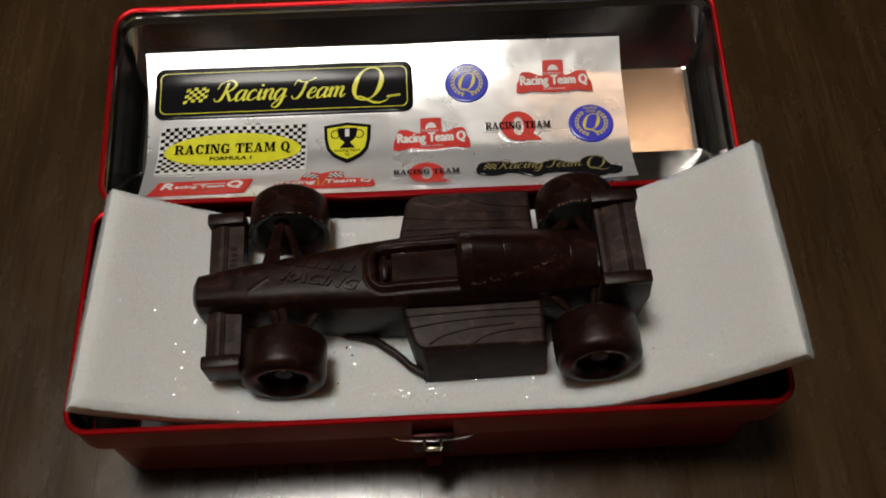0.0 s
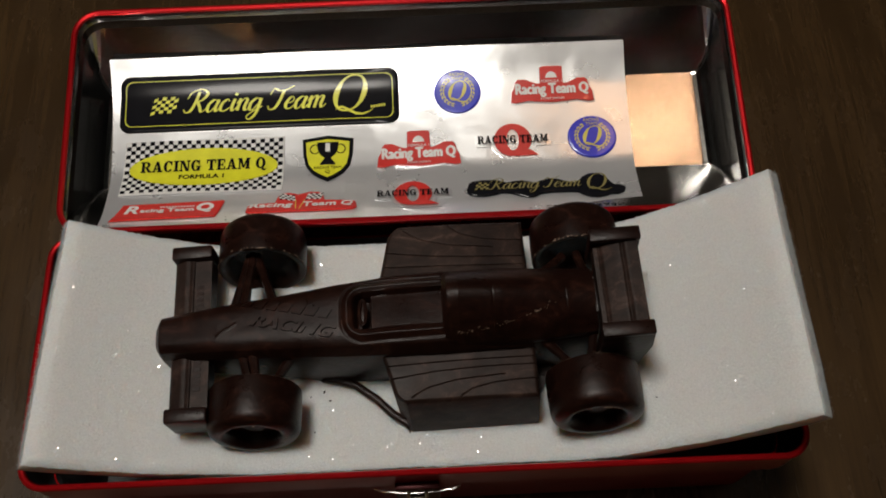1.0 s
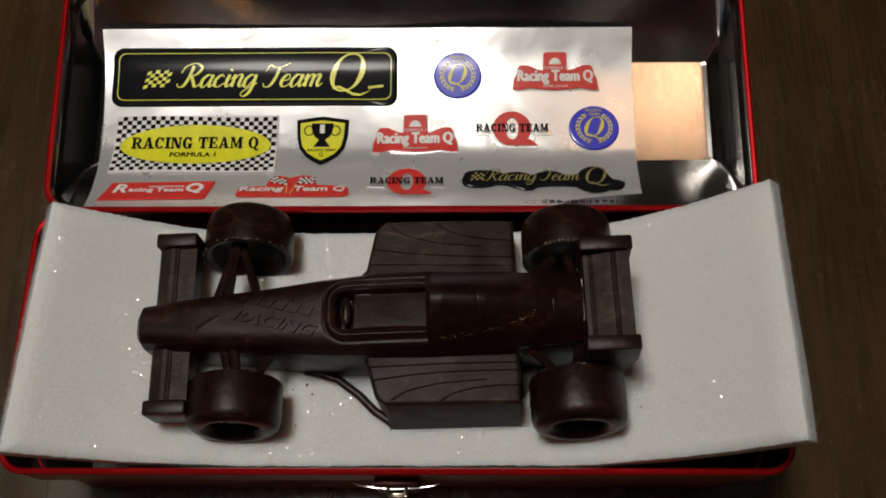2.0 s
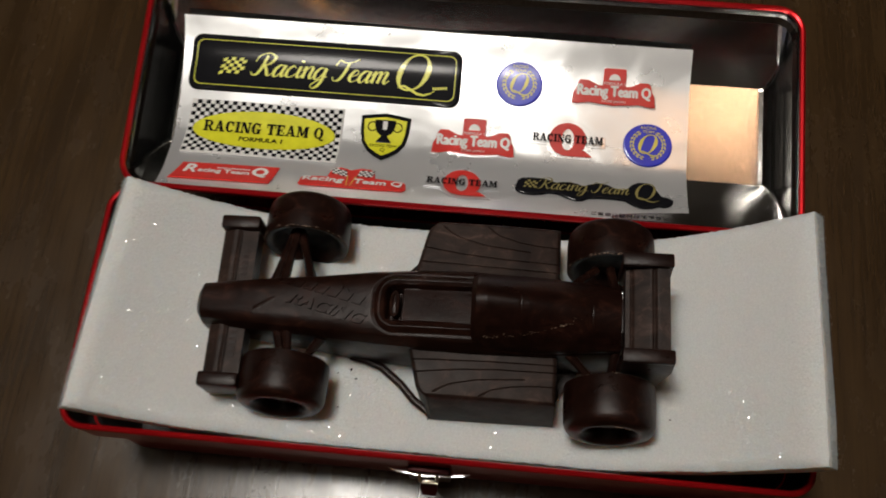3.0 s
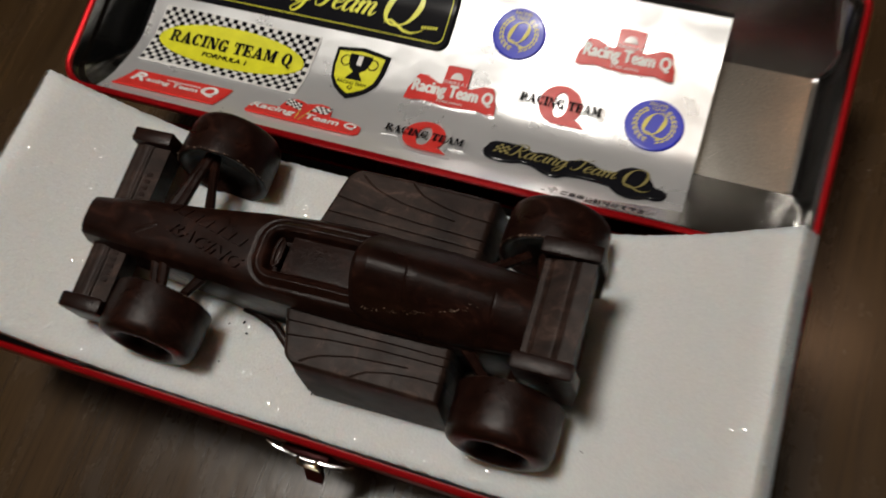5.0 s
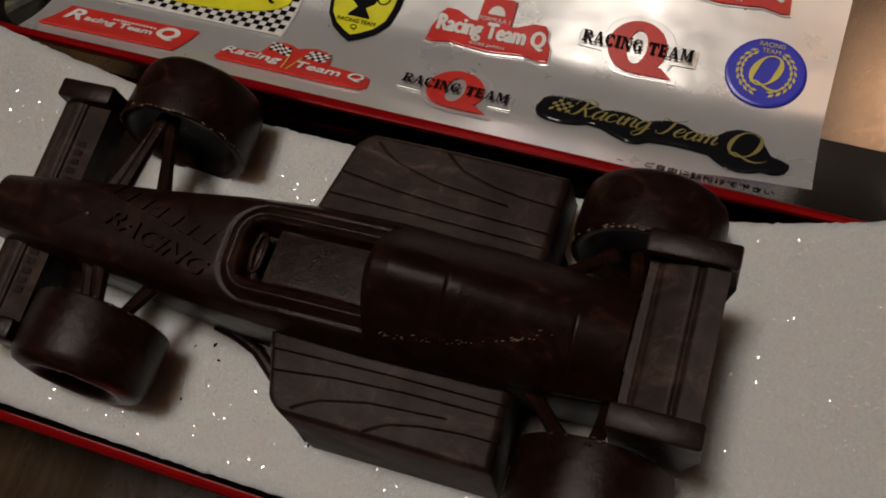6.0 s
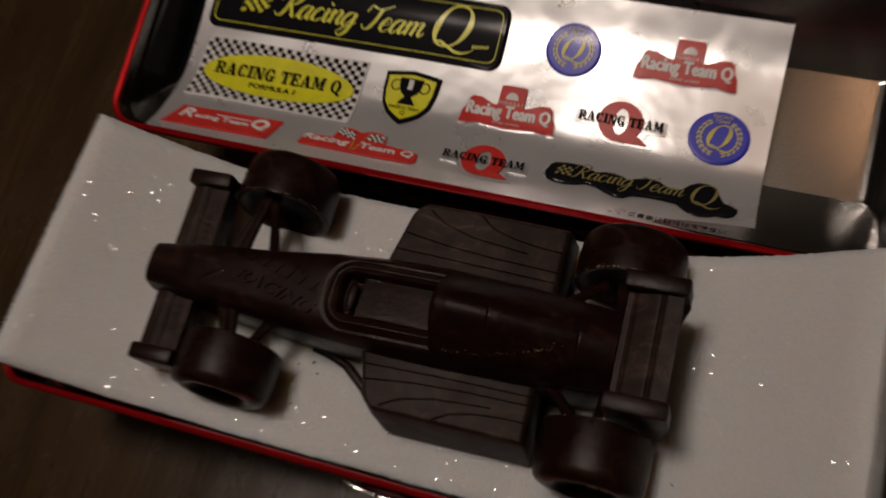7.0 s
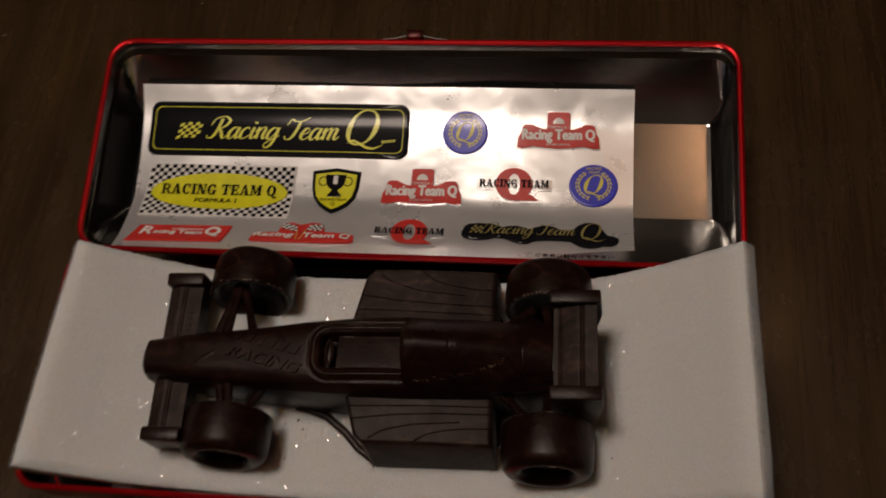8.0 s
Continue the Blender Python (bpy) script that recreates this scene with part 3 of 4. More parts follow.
# wheels
def wheel(x, side, radius, width):
    w = width
    prof_ = [(0.0001, 0.0060), (0.0040, 0.0062), (0.0085, 0.0058), (0.0112, 0.0034), (radius - 0.0026, 0.0008), (radius - 0.0014, 0.0001), (radius - 0.0005, 0.0), (radius - 0.0001, 0.0003), (radius, 0.0010), (radius, w * 0.5), (radius - 0.0002, w * 0.78),
             (radius - 0.0006, w * 0.88), (radius - 0.0013, w * 0.935), (radius - 0.0024, w * 0.965), (0.0108, w * 0.99), (0.0098, w * 0.99), (0.0088, w - 0.0008), (0.0080, w - 0.0024), (0.0075, w - 0.0044), (0.0048, w - 0.0052), (0.0038, w - 0.0050), (0.0031, w - 0.0036), (0.0001, w - 0.0034)]
    bm_ = bmesh.new()
    n = 56
    loft(bm_, [[(r * math.cos(2 * math.pi * k / n), side * y, r * math.sin(2 * math.pi * k / n)) for k in range(n)] for r, y in prof_])
    for v in bm_.verts:
        v.co += 0.00016 * Vector(noise.noise_vector(v.co * 160 + Vector((x * 900, side * 7, 0))))
    ob = part("wheel", bm_, CHOCO, race_car, "chocolate wheel with chipped edges")
    ob.location = (x, side * 0.0178, radius - 0.0028)
    ob.rotation_euler = (radians(-7.0), 0, 0)
    # pale chips along the edges
    bm_ = bmesh.new()
    chip = random.Random(int(x * 1e4) + side)
    for k in range(46):
        ang = chip.uniform(0.1, 3.0)
        if k < 36:
            at = Vector(((radius - 0.0001) * math.cos(ang), side * chip.gauss(0.0003, 0.0002), (radius - 0.0001) * math.sin(ang)))
        else:
            at = Vector((0.0096 * math.cos(ang), side * (w - 0.0002), 0.0096 * math.sin(ang)))
        s_ = chip.uniform(0.00012, 0.00042)
        along = Vector((-math.sin(ang), 0, math.cos(ang)))
        out_ = Vector((math.cos(ang) * 0.7, side * (-0.7 if k < 36 else 0.7), math.sin(ang) * 0.7))
        cross_ = along.cross(out_)
        at += out_ * 0.00012
        bm_.faces.new([bm_.verts.new(at + along * s_ * i_ * chip.uniform(0.8, 2.4) + cross_ * s_ * j_ * 0.6) for i_, j_ in ((1, 0), (0, 1), (-1, 0.1), (0, -1))])
    part("chipped_edge", bm_, CHIP, ob, "pale chips along the wheel edge", smooth=False)
    return ob


FRONT_ARMS = {-1: [(-0.0528, 0.0076, 0.0220, -0.0506, 0.0220, 0.0180), (-0.0494, 0.0082, 0.0228, -0.0480, 0.0220, 0.0184), (-0.0380, 0.0096, 0.0195, -0.0468, 0.0220, 0.0170)],
              1: [(-0.0566, 0.0070, 0.0205, -0.0518, 0.0285, 0.0180), (-0.0528, 0.0078, 0.0215, -0.0506, 0.0285, 0.0190), (-0.0432, 0.0090, 0.0205, -0.0498, 0.0285, 0.0178)]}
for side in (-1, 1):
    front = wheel(-0.0490 if side > 0 else -0.0506, side, 0.0149, 0.0156)
    front.location.y += 0.0074 if side > 0 else 0.0002
    rear = wheel(0.0572, side, 0.0150, 0.0162 if side < 0 else 0.0152)
    rear.location.x += 0.0006
    rear.location.y += -0.0018 if side < 0 else 0.0026
    # front and rear suspension arms
    for x0, y0, z0, x1, y1, z1 in FRONT_ARMS[side] + [(0.0430, 0.0105, 0.0220, 0.0525, 0.0196, 0.0170), (0.0590, 0.0085, 0.0230, 0.0570, 0.0196, 0.0185)]:
        bm = bmesh.new()
        tube(bm, [(x0, side * y0, z0), ((x0 + x1) / 2, side * (y0 + y1) / 2, (z0 + z1) / 2 + 0.0002), (x1, side * y1, z1)], [0.0018, 0.0014, 0.0016], 8)
        part("suspension_arm", bm, CHOCO, race_car)


# front wing
def wing_top(x, t):
    z = 0.0196 + 0.0016 * smooth01((x + 0.0762) / 0.004)
    z -= 0.0010 * smooth01((x + 0.0702) / 0.0006)
    z -= 0.0004 * math.exp(-(((x + 0.0706) / 0.0004) ** 2))
    return (x, 0.0014 + 0.0262 * t, z)


bm = bmesh.new()
relief(bm, span(-0.0764, -0.0642, 40), span(-1, 1, 24), wing_top, lambda x, t: 0.0125)
front_wing = part("front_wing", bm, BLOOM, race_car, "chocolate front wing")
for side in (-1, 1):
    bm = bmesh.new()
    box(bm, -0.0772, -0.0636, 0.0014 + side * 0.0278 - 0.0024, 0.0014 + side * 0.0278 + 0.0024, 0.0095, 0.0232, 0.0009)
    part("endplate", bm, CHOCO, front_wing)
    bm = bmesh.new()
    for k in range(6):
        box(bm, -0.0688, -0.0666, side * 0.0120 - 0.0062 + 0.0022 * k, side * 0.0120 - 0.0049 + 0.0022 * k, 0.0196, 0.02035, 0.0001, 1)
    part("relief_lettering", bm, CHOCO, front_wing)


# rear wing
def rear_top(x, t):
    z = 0.0352 + 0.0030 * smooth01((x - 0.059) / 0.012)
    z -= 0.0007 * math.exp(-(((x - 0.0690) / 0.0005) ** 2)) + 0.0005 * math.exp(-(((x - 0.0622) / 0.0004) ** 2))
    return (x, 0.0004 + 0.0144 * t, z)


bm = bmesh.new()
relief(bm, span(0.0602, 0.0738, 44), span(-1, 1, 16), rear_top, lambda x, t: 0.0290)
rear_wing = part("rear_wing", bm, BLOOM, race_car, "chocolate rear wing")
for side in (-1, 1):
    bm = bmesh.new()
    outline = [(0.0592, 0.0382), (0.0750, 0.0398), (0.0756, 0.0270), (0.0736, 0.0085), (0.0650, 0.0085), (0.0594, 0.0200)]
    y0, y1 = 0.0004 + side * 0.0140, 0.0004 + side * 0.0176
    loft(bm, [[(x, y0, z) for x, z in outline], [(x, y1, z) for x, z in outline]])
    bmesh.ops.bevel(bm, geom=list(bm.edges), offset=0.0006, segments=2, affect="EDGES", profile=0.5)
    part("endplate", bm, CHOCO, rear_wing)
    bm = bmesh.new()
    box(bm, 0.0590, 0.0750, 0.0004 + side * 0.0156 - 0.0023, 0.0004 + side * 0.0156 + 0.0023, 0.0378, 0.0402, 0.0007)
    part("endplate_cap", bm, CHOCO, rear_wing)
bm = bmesh.new()
box(bm, 0.056, 0.072, -0.0060, 0.0060, 0.0030, 0.0300, 0.001)
part("gearbox", bm, CHOCO, race_car)


# ---- lettering ----
def text_mesh(body_, size, shear=0.0, space=1.0):
    """Flat glyphs of the built-in font, centred on the origin."""
    cu = bpy.data.curves.new("glyphs", "FONT")
    cu.body, cu.size, cu.shear, cu.space_character = body_, 1.0, shear, space
    cu.align_x, cu.align_y, cu.resolution_u = "CENTER", "CENTER", 3
    ob = new("glyphs", cu)
    me = bpy.data.meshes.new_from_object(ob.evaluated_get(bpy.context.evaluated_depsgraph_get()))
    vs = [(v.co.x * size, v.co.y * size) for v in me.vertices]
    fs = [tuple(p.vertices) for p in me.polygons]
    bpy.data.objects.remove(ob)
    bpy.data.curves.remove(cu)
    bpy.data.meshes.remove(me)
    xs, ys = [v[0] for v in vs], [v[1] for v in vs]
    cx, cy = (min(xs) + max(xs)) / 2, (min(ys) + max(ys)) / 2
    return [(x - cx, y - cy) for x, y in vs], fs


def fitted(vs, width, height):
    w = max(v[0] for v in vs) - min(v[0] for v in vs)
    h = max(v[1] for v in vs) - min(v[1] for v in vs)
    return [(x * width / w, y * height / h) for x, y in vs]


def raised(vs, fs, where, low, high, bm_=None):
    """Glyphs cut fine enough to follow a surface: where(x, y, lift) gives the point."""
    if bm_ is None:
        bm_ = bmesh.new()
    up = [bm_.verts.new((x, y, 0)) for x, y in vs]
    for f in fs:
        try:
            bm_.faces.new([up[i] for i in f])
        except ValueError:
            pass
    bmesh.ops.remove_doubles(bm_, verts=bm_.verts, dist=2e-6)
    for _ in range(3):
        long_ = [e_ for e_ in bm_.edges if e_.calc_length() > 0.0016]
        if not long_:
            break
        bmesh.ops.subdivide_edges(bm_, edges=long_, cuts=1)
        bmesh.ops.triangulate(bm_, faces=bm_.faces)
    rim_edges = [e_ for e_ in bm_.edges if len(e_.link_faces) == 1]
    r = bmesh.ops.extrude_edge_only(bm_, edges=rim_edges)
    skirt = {el for el in r["geom"] if isinstance(el, bmesh.types.BMVert)}
    for v in bm_.verts:
        v.co = where(v.co.x, v.co.y, low if v in skirt else high)
    return bm_


def on_hood(x, y, lift):
    a = radians(-15)
    X, Y = -0.0350 + x * math.cos(a) - y * math.sin(a), 0.0008 + x * math.sin(a) + y * math.cos(a)
    t = max(-1, min(1, Y / lerp(BODY_W, X)))
    return (X, Y, body_top(X, t)[2] + lift)


vs, fs = text_mesh("RACING", 1, 0.35)
vs = [(x + 0.0006, y - 0.0034) for x, y in fitted(vs, 0.0272, 0.0037)]
bm = bmesh.new()
for shift in (-0.00030, 0.0, 0.00030):
    one = raised([(x + shift, y) for x, y in vs], fs, on_hood, -0.0004, 0.00080 + 0.02 * abs(shift))
    me = bpy.data.meshes.new("glyphs")
    one.to_mesh(me)
    one.free()
    bm.from_mesh(me)
    bpy.data.meshes.remove(me)
part("relief_lettering", bm, CHOCO, body, "raised lettering on the nose")
bm = bmesh.new()
for k in range(7):
    x0 = -0.0181 + 0.0043 * k
    corners = [(x0, 0.0008), (x0 + 0.0030, 0.0008), (x0 + 0.0041, 0.0038), (x0 + 0.0011, 0.0038)]
    lo_, hi_ = [on_hood(x, y, -0.0004) for x, y in corners], [on_hood(x, y, 0.00060) for x, y in corners]
    loft(bm, [lo_, hi_])
part("relief_lettering", bm, CHOCO, body, "raised bars of lettering on the nose")

# ---- sticker sheet in the lid ----
ARC_U = np.linspace(-0.004, 0.086, 1200)


def sheet_depth(u):
    q = u - 0.045
    k, j = np.clip((0.030 - u) / 0.030, 0.0, 1.0), np.clip((u - 0.060) / 0.022, 0.0, 1.0)
    lip = np.clip((0.011 - u) / 0.011, 0.0, 1.0)
    return -3.0 * q * q + 0.03 * q + 0.0226 - 0.0075 * k * k * (3 - 2 * k) - 0.0030 * j * j * (3 - 2 * j) - 0.0040 * lip * lip


ARC_V = np.concatenate([[0.0], np.cumsum(np.hypot(np.diff(ARC_U), np.diff(sheet_depth(ARC_U))))])
ARC_V -= np.interp(0.012, ARC_U, ARC_V) - 0.01336


def on_sheet(a, b_, lift=0.0):
    slip = 0.0019 * smooth01((a + 0.030) / 0.080) * smooth01((b_ - 0.018) / 0.040)
    u = float(np.interp(b_ + 0.0020 + 0.010 * a - slip, ARC_V, ARC_U))
    slope = float(sheet_depth(u + 0.0005) - sheet_depth(u - 0.0005)) / 0.001
    n = Vector((0, slope, 1)).normalized()
    lean = -0.0022 * (math.tanh((u - 0.025) / 0.018) + 0.60) * smooth01((a + 0.020) / 0.060)
    return Vector((a, u, -(sheet_depth(u) + 0.02 * a + lean) + 0.0006)) + n * lift


sticker_sheet = empty("sticker_sheet", lid_m)
tagged(sticker_sheet, "silver foil sheet of racing stickers curving inside the open lid", "sticker sheet")
bm = bmesh.new()
grid = [[on_sheet(-0.1125 - 0.0045 * j / 64 + (0.0880 + 0.1125 + 0.0045 * j / 64) * i / 60, -0.0020 - 0.0024 * i / 60 + (0.0815 + 0.0024 * i / 60) * j / 64) for i in range(61)] for j in range(65)]
for lift in (0.0, -0.0003):
    vv = [[bm.verts.new(p + Vector((0, 0, lift))) for p in row] for row in grid]
    for j in range(64):
        for i in range(60):
            bm.faces.new((vv[j][i], vv[j][i + 1], vv[j + 1][i + 1], vv[j + 1][i]))
foil = part("foil", bm, FOIL, sticker_sheet, "silver backing foil")


def patch(name, outline, lift, thick, mat, parent, label="", rings=4, centre=None):
    """A piece of film cut to an outline, laid on the sheet, with a rounded edge."""
    n = len(outline)
    ca, cb = centre or (sum(p[0] for p in outline) / n, sum(p[1] for p in outline) / n)
    size = min(max(p[0] for p in outline) - min(p[0] for p in outline), max(p[1] for p in outline) - min(p[1] for p in outline))
    bm_ = bmesh.new()
    rows = [[bm_.verts.new(on_sheet(a, b_, lift)) for a, b_ in outline]]
    k1 = 1 - 0.6 * thick / size
    rows.append([bm_.verts.new(on_sheet(ca + (a - ca) * k1, cb + (b_ - cb) * k1, lift + thick * 0.8)) for a, b_ in outline])
    for r in range(rings):
        k = (1 - 2.2 * thick / size) * (1 - r / rings)
        rows.append([bm_.verts.new(on_sheet(ca + (a - ca) * k, cb + (b_ - cb) * k, lift + thick)) for a, b_ in outline])
    mid = bm_.verts.new(on_sheet(ca, cb, lift + thick))
    for p, q in zip(rows, rows[1:]):
        for i in range(n):
            j = (i + 1) % n
            bm_.faces.new((p[i], p[j], q[j], q[i]))
    for i in range(n):
        bm_.faces.new((rows[-1][i], rows[-1][(i + 1) % n], mid))
    return part(name, bm_, mat, parent, label, crease=9)


def words(body_, a, b_, width, height, lift, mat, parent, shear=0.0, bold=0.0, turn=0.0, label="", bend=0.0):
    vs_, fs_ = text_mesh(body_, 1, shear)
    vs_ = fitted(vs_, width, height)
    c, s = math.cos(turn), math.sin(turn)
    bm_ = bmesh.new()
    # a heavier weight: the glyphs laid down again a hair to each side
    shifts = [(0, 0), (1, 0), (-1, 0), (0, 0.7), (0, -0.7)] if bold else [(0, 0)]
    for n_, (sx, sy) in enumerate(shifts):
        dx, dy, up_ = sx * bold * height, sy * bold * height, 7e-6 * n_
        one = raised(vs_, fs_, lambda x, y, h: on_sheet(a + (x + dx) * c - (y + dy) * s, b_ + (x + dx) * s + (y + dy) * c, h + up_), lift - 0.00012, lift)
        me_ = bpy.data.meshes.new("glyphs")
        one.to_mesh(me_)
        one.free()
        bm_.from_mesh(me_)
        bpy.data.meshes.remove(me_)
    return part("lettering", bm_, mat, parent, label, smooth=False)


def bars(a0, a1, b0, b1, count, lift, mat, parent, name="fine_print", turn=0.0):
    bm_ = bmesh.new()
    step = (a1 - a0) / count
    for k in range(count):
        x0, x1 = a0 + step * k, a0 + step * (k + 0.72)
        o = turn * (x0 - a0)
        loft(bm_, [[on_sheet(x0, b0 + o, lift - 0.0001), on_sheet(x1, b0 + o, lift - 0.0001), on_sheet(x1, b1 + o, lift - 0.0001), on_sheet(x0, b1 + o, lift - 0.0001)],
                   [on_sheet(x0, b0 + o, lift), on_sheet(x1, b0 + o, lift), on_sheet(x1, b1 + o, lift), on_sheet(x0, b1 + o, lift)]])
    return part(name, bm_, mat, parent, smooth=False)


def quads(name, cells, lift, mat, parent, label="", step=5e-6):
    bm_ = bmesh.new()
    for n_, cell in enumerate(cells):
        up_ = lift + step * (n_ % 12)
        bm_.faces.new([bm_.verts.new(on_sheet(a, b_, up_)) for a, b_ in cell])
    if step == 0:
        bmesh.ops.remove_doubles(bm_, verts=bm_.verts, dist=1e-6)
    return part(name, bm_, mat, parent, label, smooth=False)


def ellipse(a, b_, ra, rb, n=40):
    return [(a + ra * math.cos(2 * math.pi * k / n), b_ + rb * math.sin(2 * math.pi * k / n)) for k in range(n)]


def line_ring(name, outline, width, lift, mat, parent):
    n = len(outline)
    bm_ = bmesh.new()
    ca, cb = sum(p[0] for p in outline) / n, sum(p[1] for p in outline) / n
    inner_ = [(a - math.copysign(min(width, abs(a - ca)), a - ca), b_ - math.copysign(min(width, abs(b_ - cb)), b_ - cb)) for a, b_ in outline]
    o, i_ = [bm_.verts.new(on_sheet(a, b_, lift)) for a, b_ in outline], [bm_.verts.new(on_sheet(a, b_, lift)) for a, b_ in inner_]
    for k in range(n):
        j = (k + 1) % n
        bm_.faces.new((o[k], o[j], i_[j], i_[k]))
    return part(name, bm_, mat, parent, smooth=False)


def dense(outline, step=0.002):
    out = []
    for p, q in zip(outline, outline[1:] + outline[:1]):
        m_ = max(1, int(math.dist(p, q) / step))
        out += [(p[0] + (q[0] - p[0]) * k / m_, p[1] + (q[1] - p[1]) * k / m_) for k in range(m_)]
    return out


def flag_cells(a0, b0, w, h, nx, ny, slant, wave, odd):
    cells = []
    for i in range(nx):
        for j in range(ny):
            if (i + j) % 2 == odd:
                cell = []
                for di, dj in ((0, 0), (1, 0), (1, 1), (0, 1)):
                    s, t = (i + di) / nx, (j + dj) / ny
                    cell.append((a0 + w * s + slant * t, b0 + h * t + wave * s + 0.0004 * math.sin(6 * s)))
                cells.append(cell)
    return cells



# heavy slab-serif capitals, each stroke a four-sided piece in a cell one unit high
def arc(cx, cy, rx, ry, a0, a1, thick, thin, n=14):
    out = []
    for k in range(n):
        q = []
        for ang, inner_ in ((a0 + (a1 - a0) * k / n, 0), (a0 + (a1 - a0) * (k + 1) / n, 0), (a0 + (a1 - a0) * (k + 1) / n, 1), (a0 + (a1 - a0) * k / n, 1)):
            g = radians(ang)
            q.append((cx + (rx - inner_ * thick) * math.cos(g), cy + (ry - inner_ * thin) * math.sin(g)))
        out.append(q)
    return out


def bar(x0, y0, x1, y1):
    return [(x0, y0), (x1, y0), (x1, y1), (x0, y1)]


def lean(x0, x1, w):
    return [(x0, 0), (x0 + w, 0), (x1 + w, 1), (x1, 1)]


SLAB = {
    "I": (0.46, [bar(0.10, 0, 0.36, 1), bar(0, 0, 0.46, 0.12), bar(0, 0.88, 0.46, 1)]),
    "T": (0.84, [bar(0.29, 0, 0.55, 1), bar(0.18, 0, 0.66, 0.12), bar(0, 0.86, 0.84, 1), bar(0, 0.64, 0.10, 1), bar(0.74, 0.64, 0.84, 1)]),
    "E": (0.78, [bar(0.08, 0, 0.34, 1), bar(0, 0, 0.76, 0.13), bar(0, 0.87, 0.72, 1), bar(0.3, 0.44, 0.55, 0.56), bar(0.48, 0.34, 0.57, 0.66), bar(0.66, 0, 0.76, 0.34), bar(0.62, 0.66, 0.72, 1)]),
    "N": (0.94, [bar(0.09, 0, 0.21, 1), bar(0.72, 0, 0.84, 1), [(0.56, 0), (0.84, 0), (0.36, 1), (0.08, 1)], bar(0, 0, 0.30, 0.12), bar(0, 0.88, 0.2, 1), bar(0.62, 0.88, 0.94, 1)]),
    "M": (1.10, [bar(0.09, 0, 0.21, 1), bar(0.76, 0, 1.02, 1), [(0.44, 0.1), (0.58, 0.1), (0.36, 1), (0.08, 1)], [(0.44, 0.1), (0.56, 0.1), (0.94, 1), (0.76, 1)], bar(0, 0, 0.30, 0.12), bar(0, 0.88, 0.2, 1), bar(0.68, 0, 1.10, 0.12), bar(0.9, 0.88, 1.10, 1)]),
    "A": (0.96, [lean(0.09, 0.38, 0.13), [(0.60, 0), (0.88, 0), (0.58, 1), (0.36, 1)], bar(0.22, 0.26, 0.7, 0.37), bar(0, 0, 0.32, 0.12), bar(0.50, 0, 0.96, 0.12)]),
    "R": (0.92, [bar(0.09, 0, 0.35, 1), bar(0, 0, 0.44, 0.12), bar(0, 0.88, 0.5, 1), bar(0.3, 0.44, 0.5, 0.55), [(0.66, 0), (0.94, 0), (0.62, 0.5), (0.40, 0.5)], bar(0.66, 0, 0.96, 0.12)] + arc(0.47, 0.72, 0.36, 0.28, -90, 90, 0.25, 0.12)),
    "C": (0.82, [bar(0.64, 0.62, 0.75, 0.98)] + arc(0.42, 0.5, 0.42, 0.52, 40, 325, 0.27, 0.12, 20)),
    "G": (0.90, [bar(0.66, 0.62, 0.77, 0.98), bar(0.56, 0, 0.80, 0.42), bar(0.46, 0.36, 0.88, 0.47)] + arc(0.42, 0.5, 0.42, 0.52, 40, 320, 0.27, 0.12, 20)),
    "Q": (0.92, [[(0.42, 0.14), (0.62, 0.2), (0.86, -0.24), (0.62, -0.20)], [(0.62, -0.2), (0.66, -0.06), (0.95, -0.06), (0.90, -0.22)]] + arc(0.44, 0.5, 0.44, 0.52, 0, 360, 0.27, 0.12, 26)),
}


def slab_words(body_, a, b_, width, height, lift, mat, parent):
    cells, x = [], 0.0
    for ch in body_:
        if ch == " ":
            x += 0.42
            continue
        w_, strokes = SLAB[ch]
        cells += [[(x + px_, py_) for px_, py_ in s_] for s_ in strokes]
        x += w_ + 0.07
    k = width / (x - 0.07)
    return quads("lettering", [[(a - width / 2 + px_ * k, b_ + (py_ - 0.5) * height) for px_, py_ in c_] for c_ in cells], lift, mat, parent)


def script_q(a, b_, r, lift, mat, parent, weight=1.0):
    """A slanted pen-drawn Q with a curling tail."""
    cells = []
    n = 36
    for k in range(n):
        q = []
        for ang, in_ in ((k, 0), (k + 1, 0), (k + 1, 1), (k, 1)):
            g = 2 * math.pi * ang / n
            th = 0.05 + 0.24 * weight * abs(math.cos(g)) ** 1.6
            y = (1.0 - in_ * 0.09) * math.sin(g)
            q.append((a + r * (0.82 * math.cos(g) * (1 - in_ * th) + 0.28 * y), b_ + r * (y + 0.10)))
        cells.append(q)
    tail = [(-0.75, -0.80, 0.03), (-0.62, -0.66, 0.08), (-0.40, -0.66, 0.13), (-0.10, -0.82, 0.15), (0.25, -1.02, 0.14), (0.60, -1.06, 0.10), (0.95, -0.92, 0.05), (1.15, -0.74, 0.02)]
    for (x0, y0, w0), (x1, y1, w1) in zip(tail, tail[1:]):
        cells.append([(a + r * x0, b_ + r * (y0 - w0 / 2)), (a + r * x1, b_ + r * (y1 - w1 / 2)), (a + r * x1, b_ + r * (y1 + w1 / 2)), (a + r * x0, b_ + r * (y0 + w0 / 2))])
    return quads("lettering", cells, lift, mat, parent)


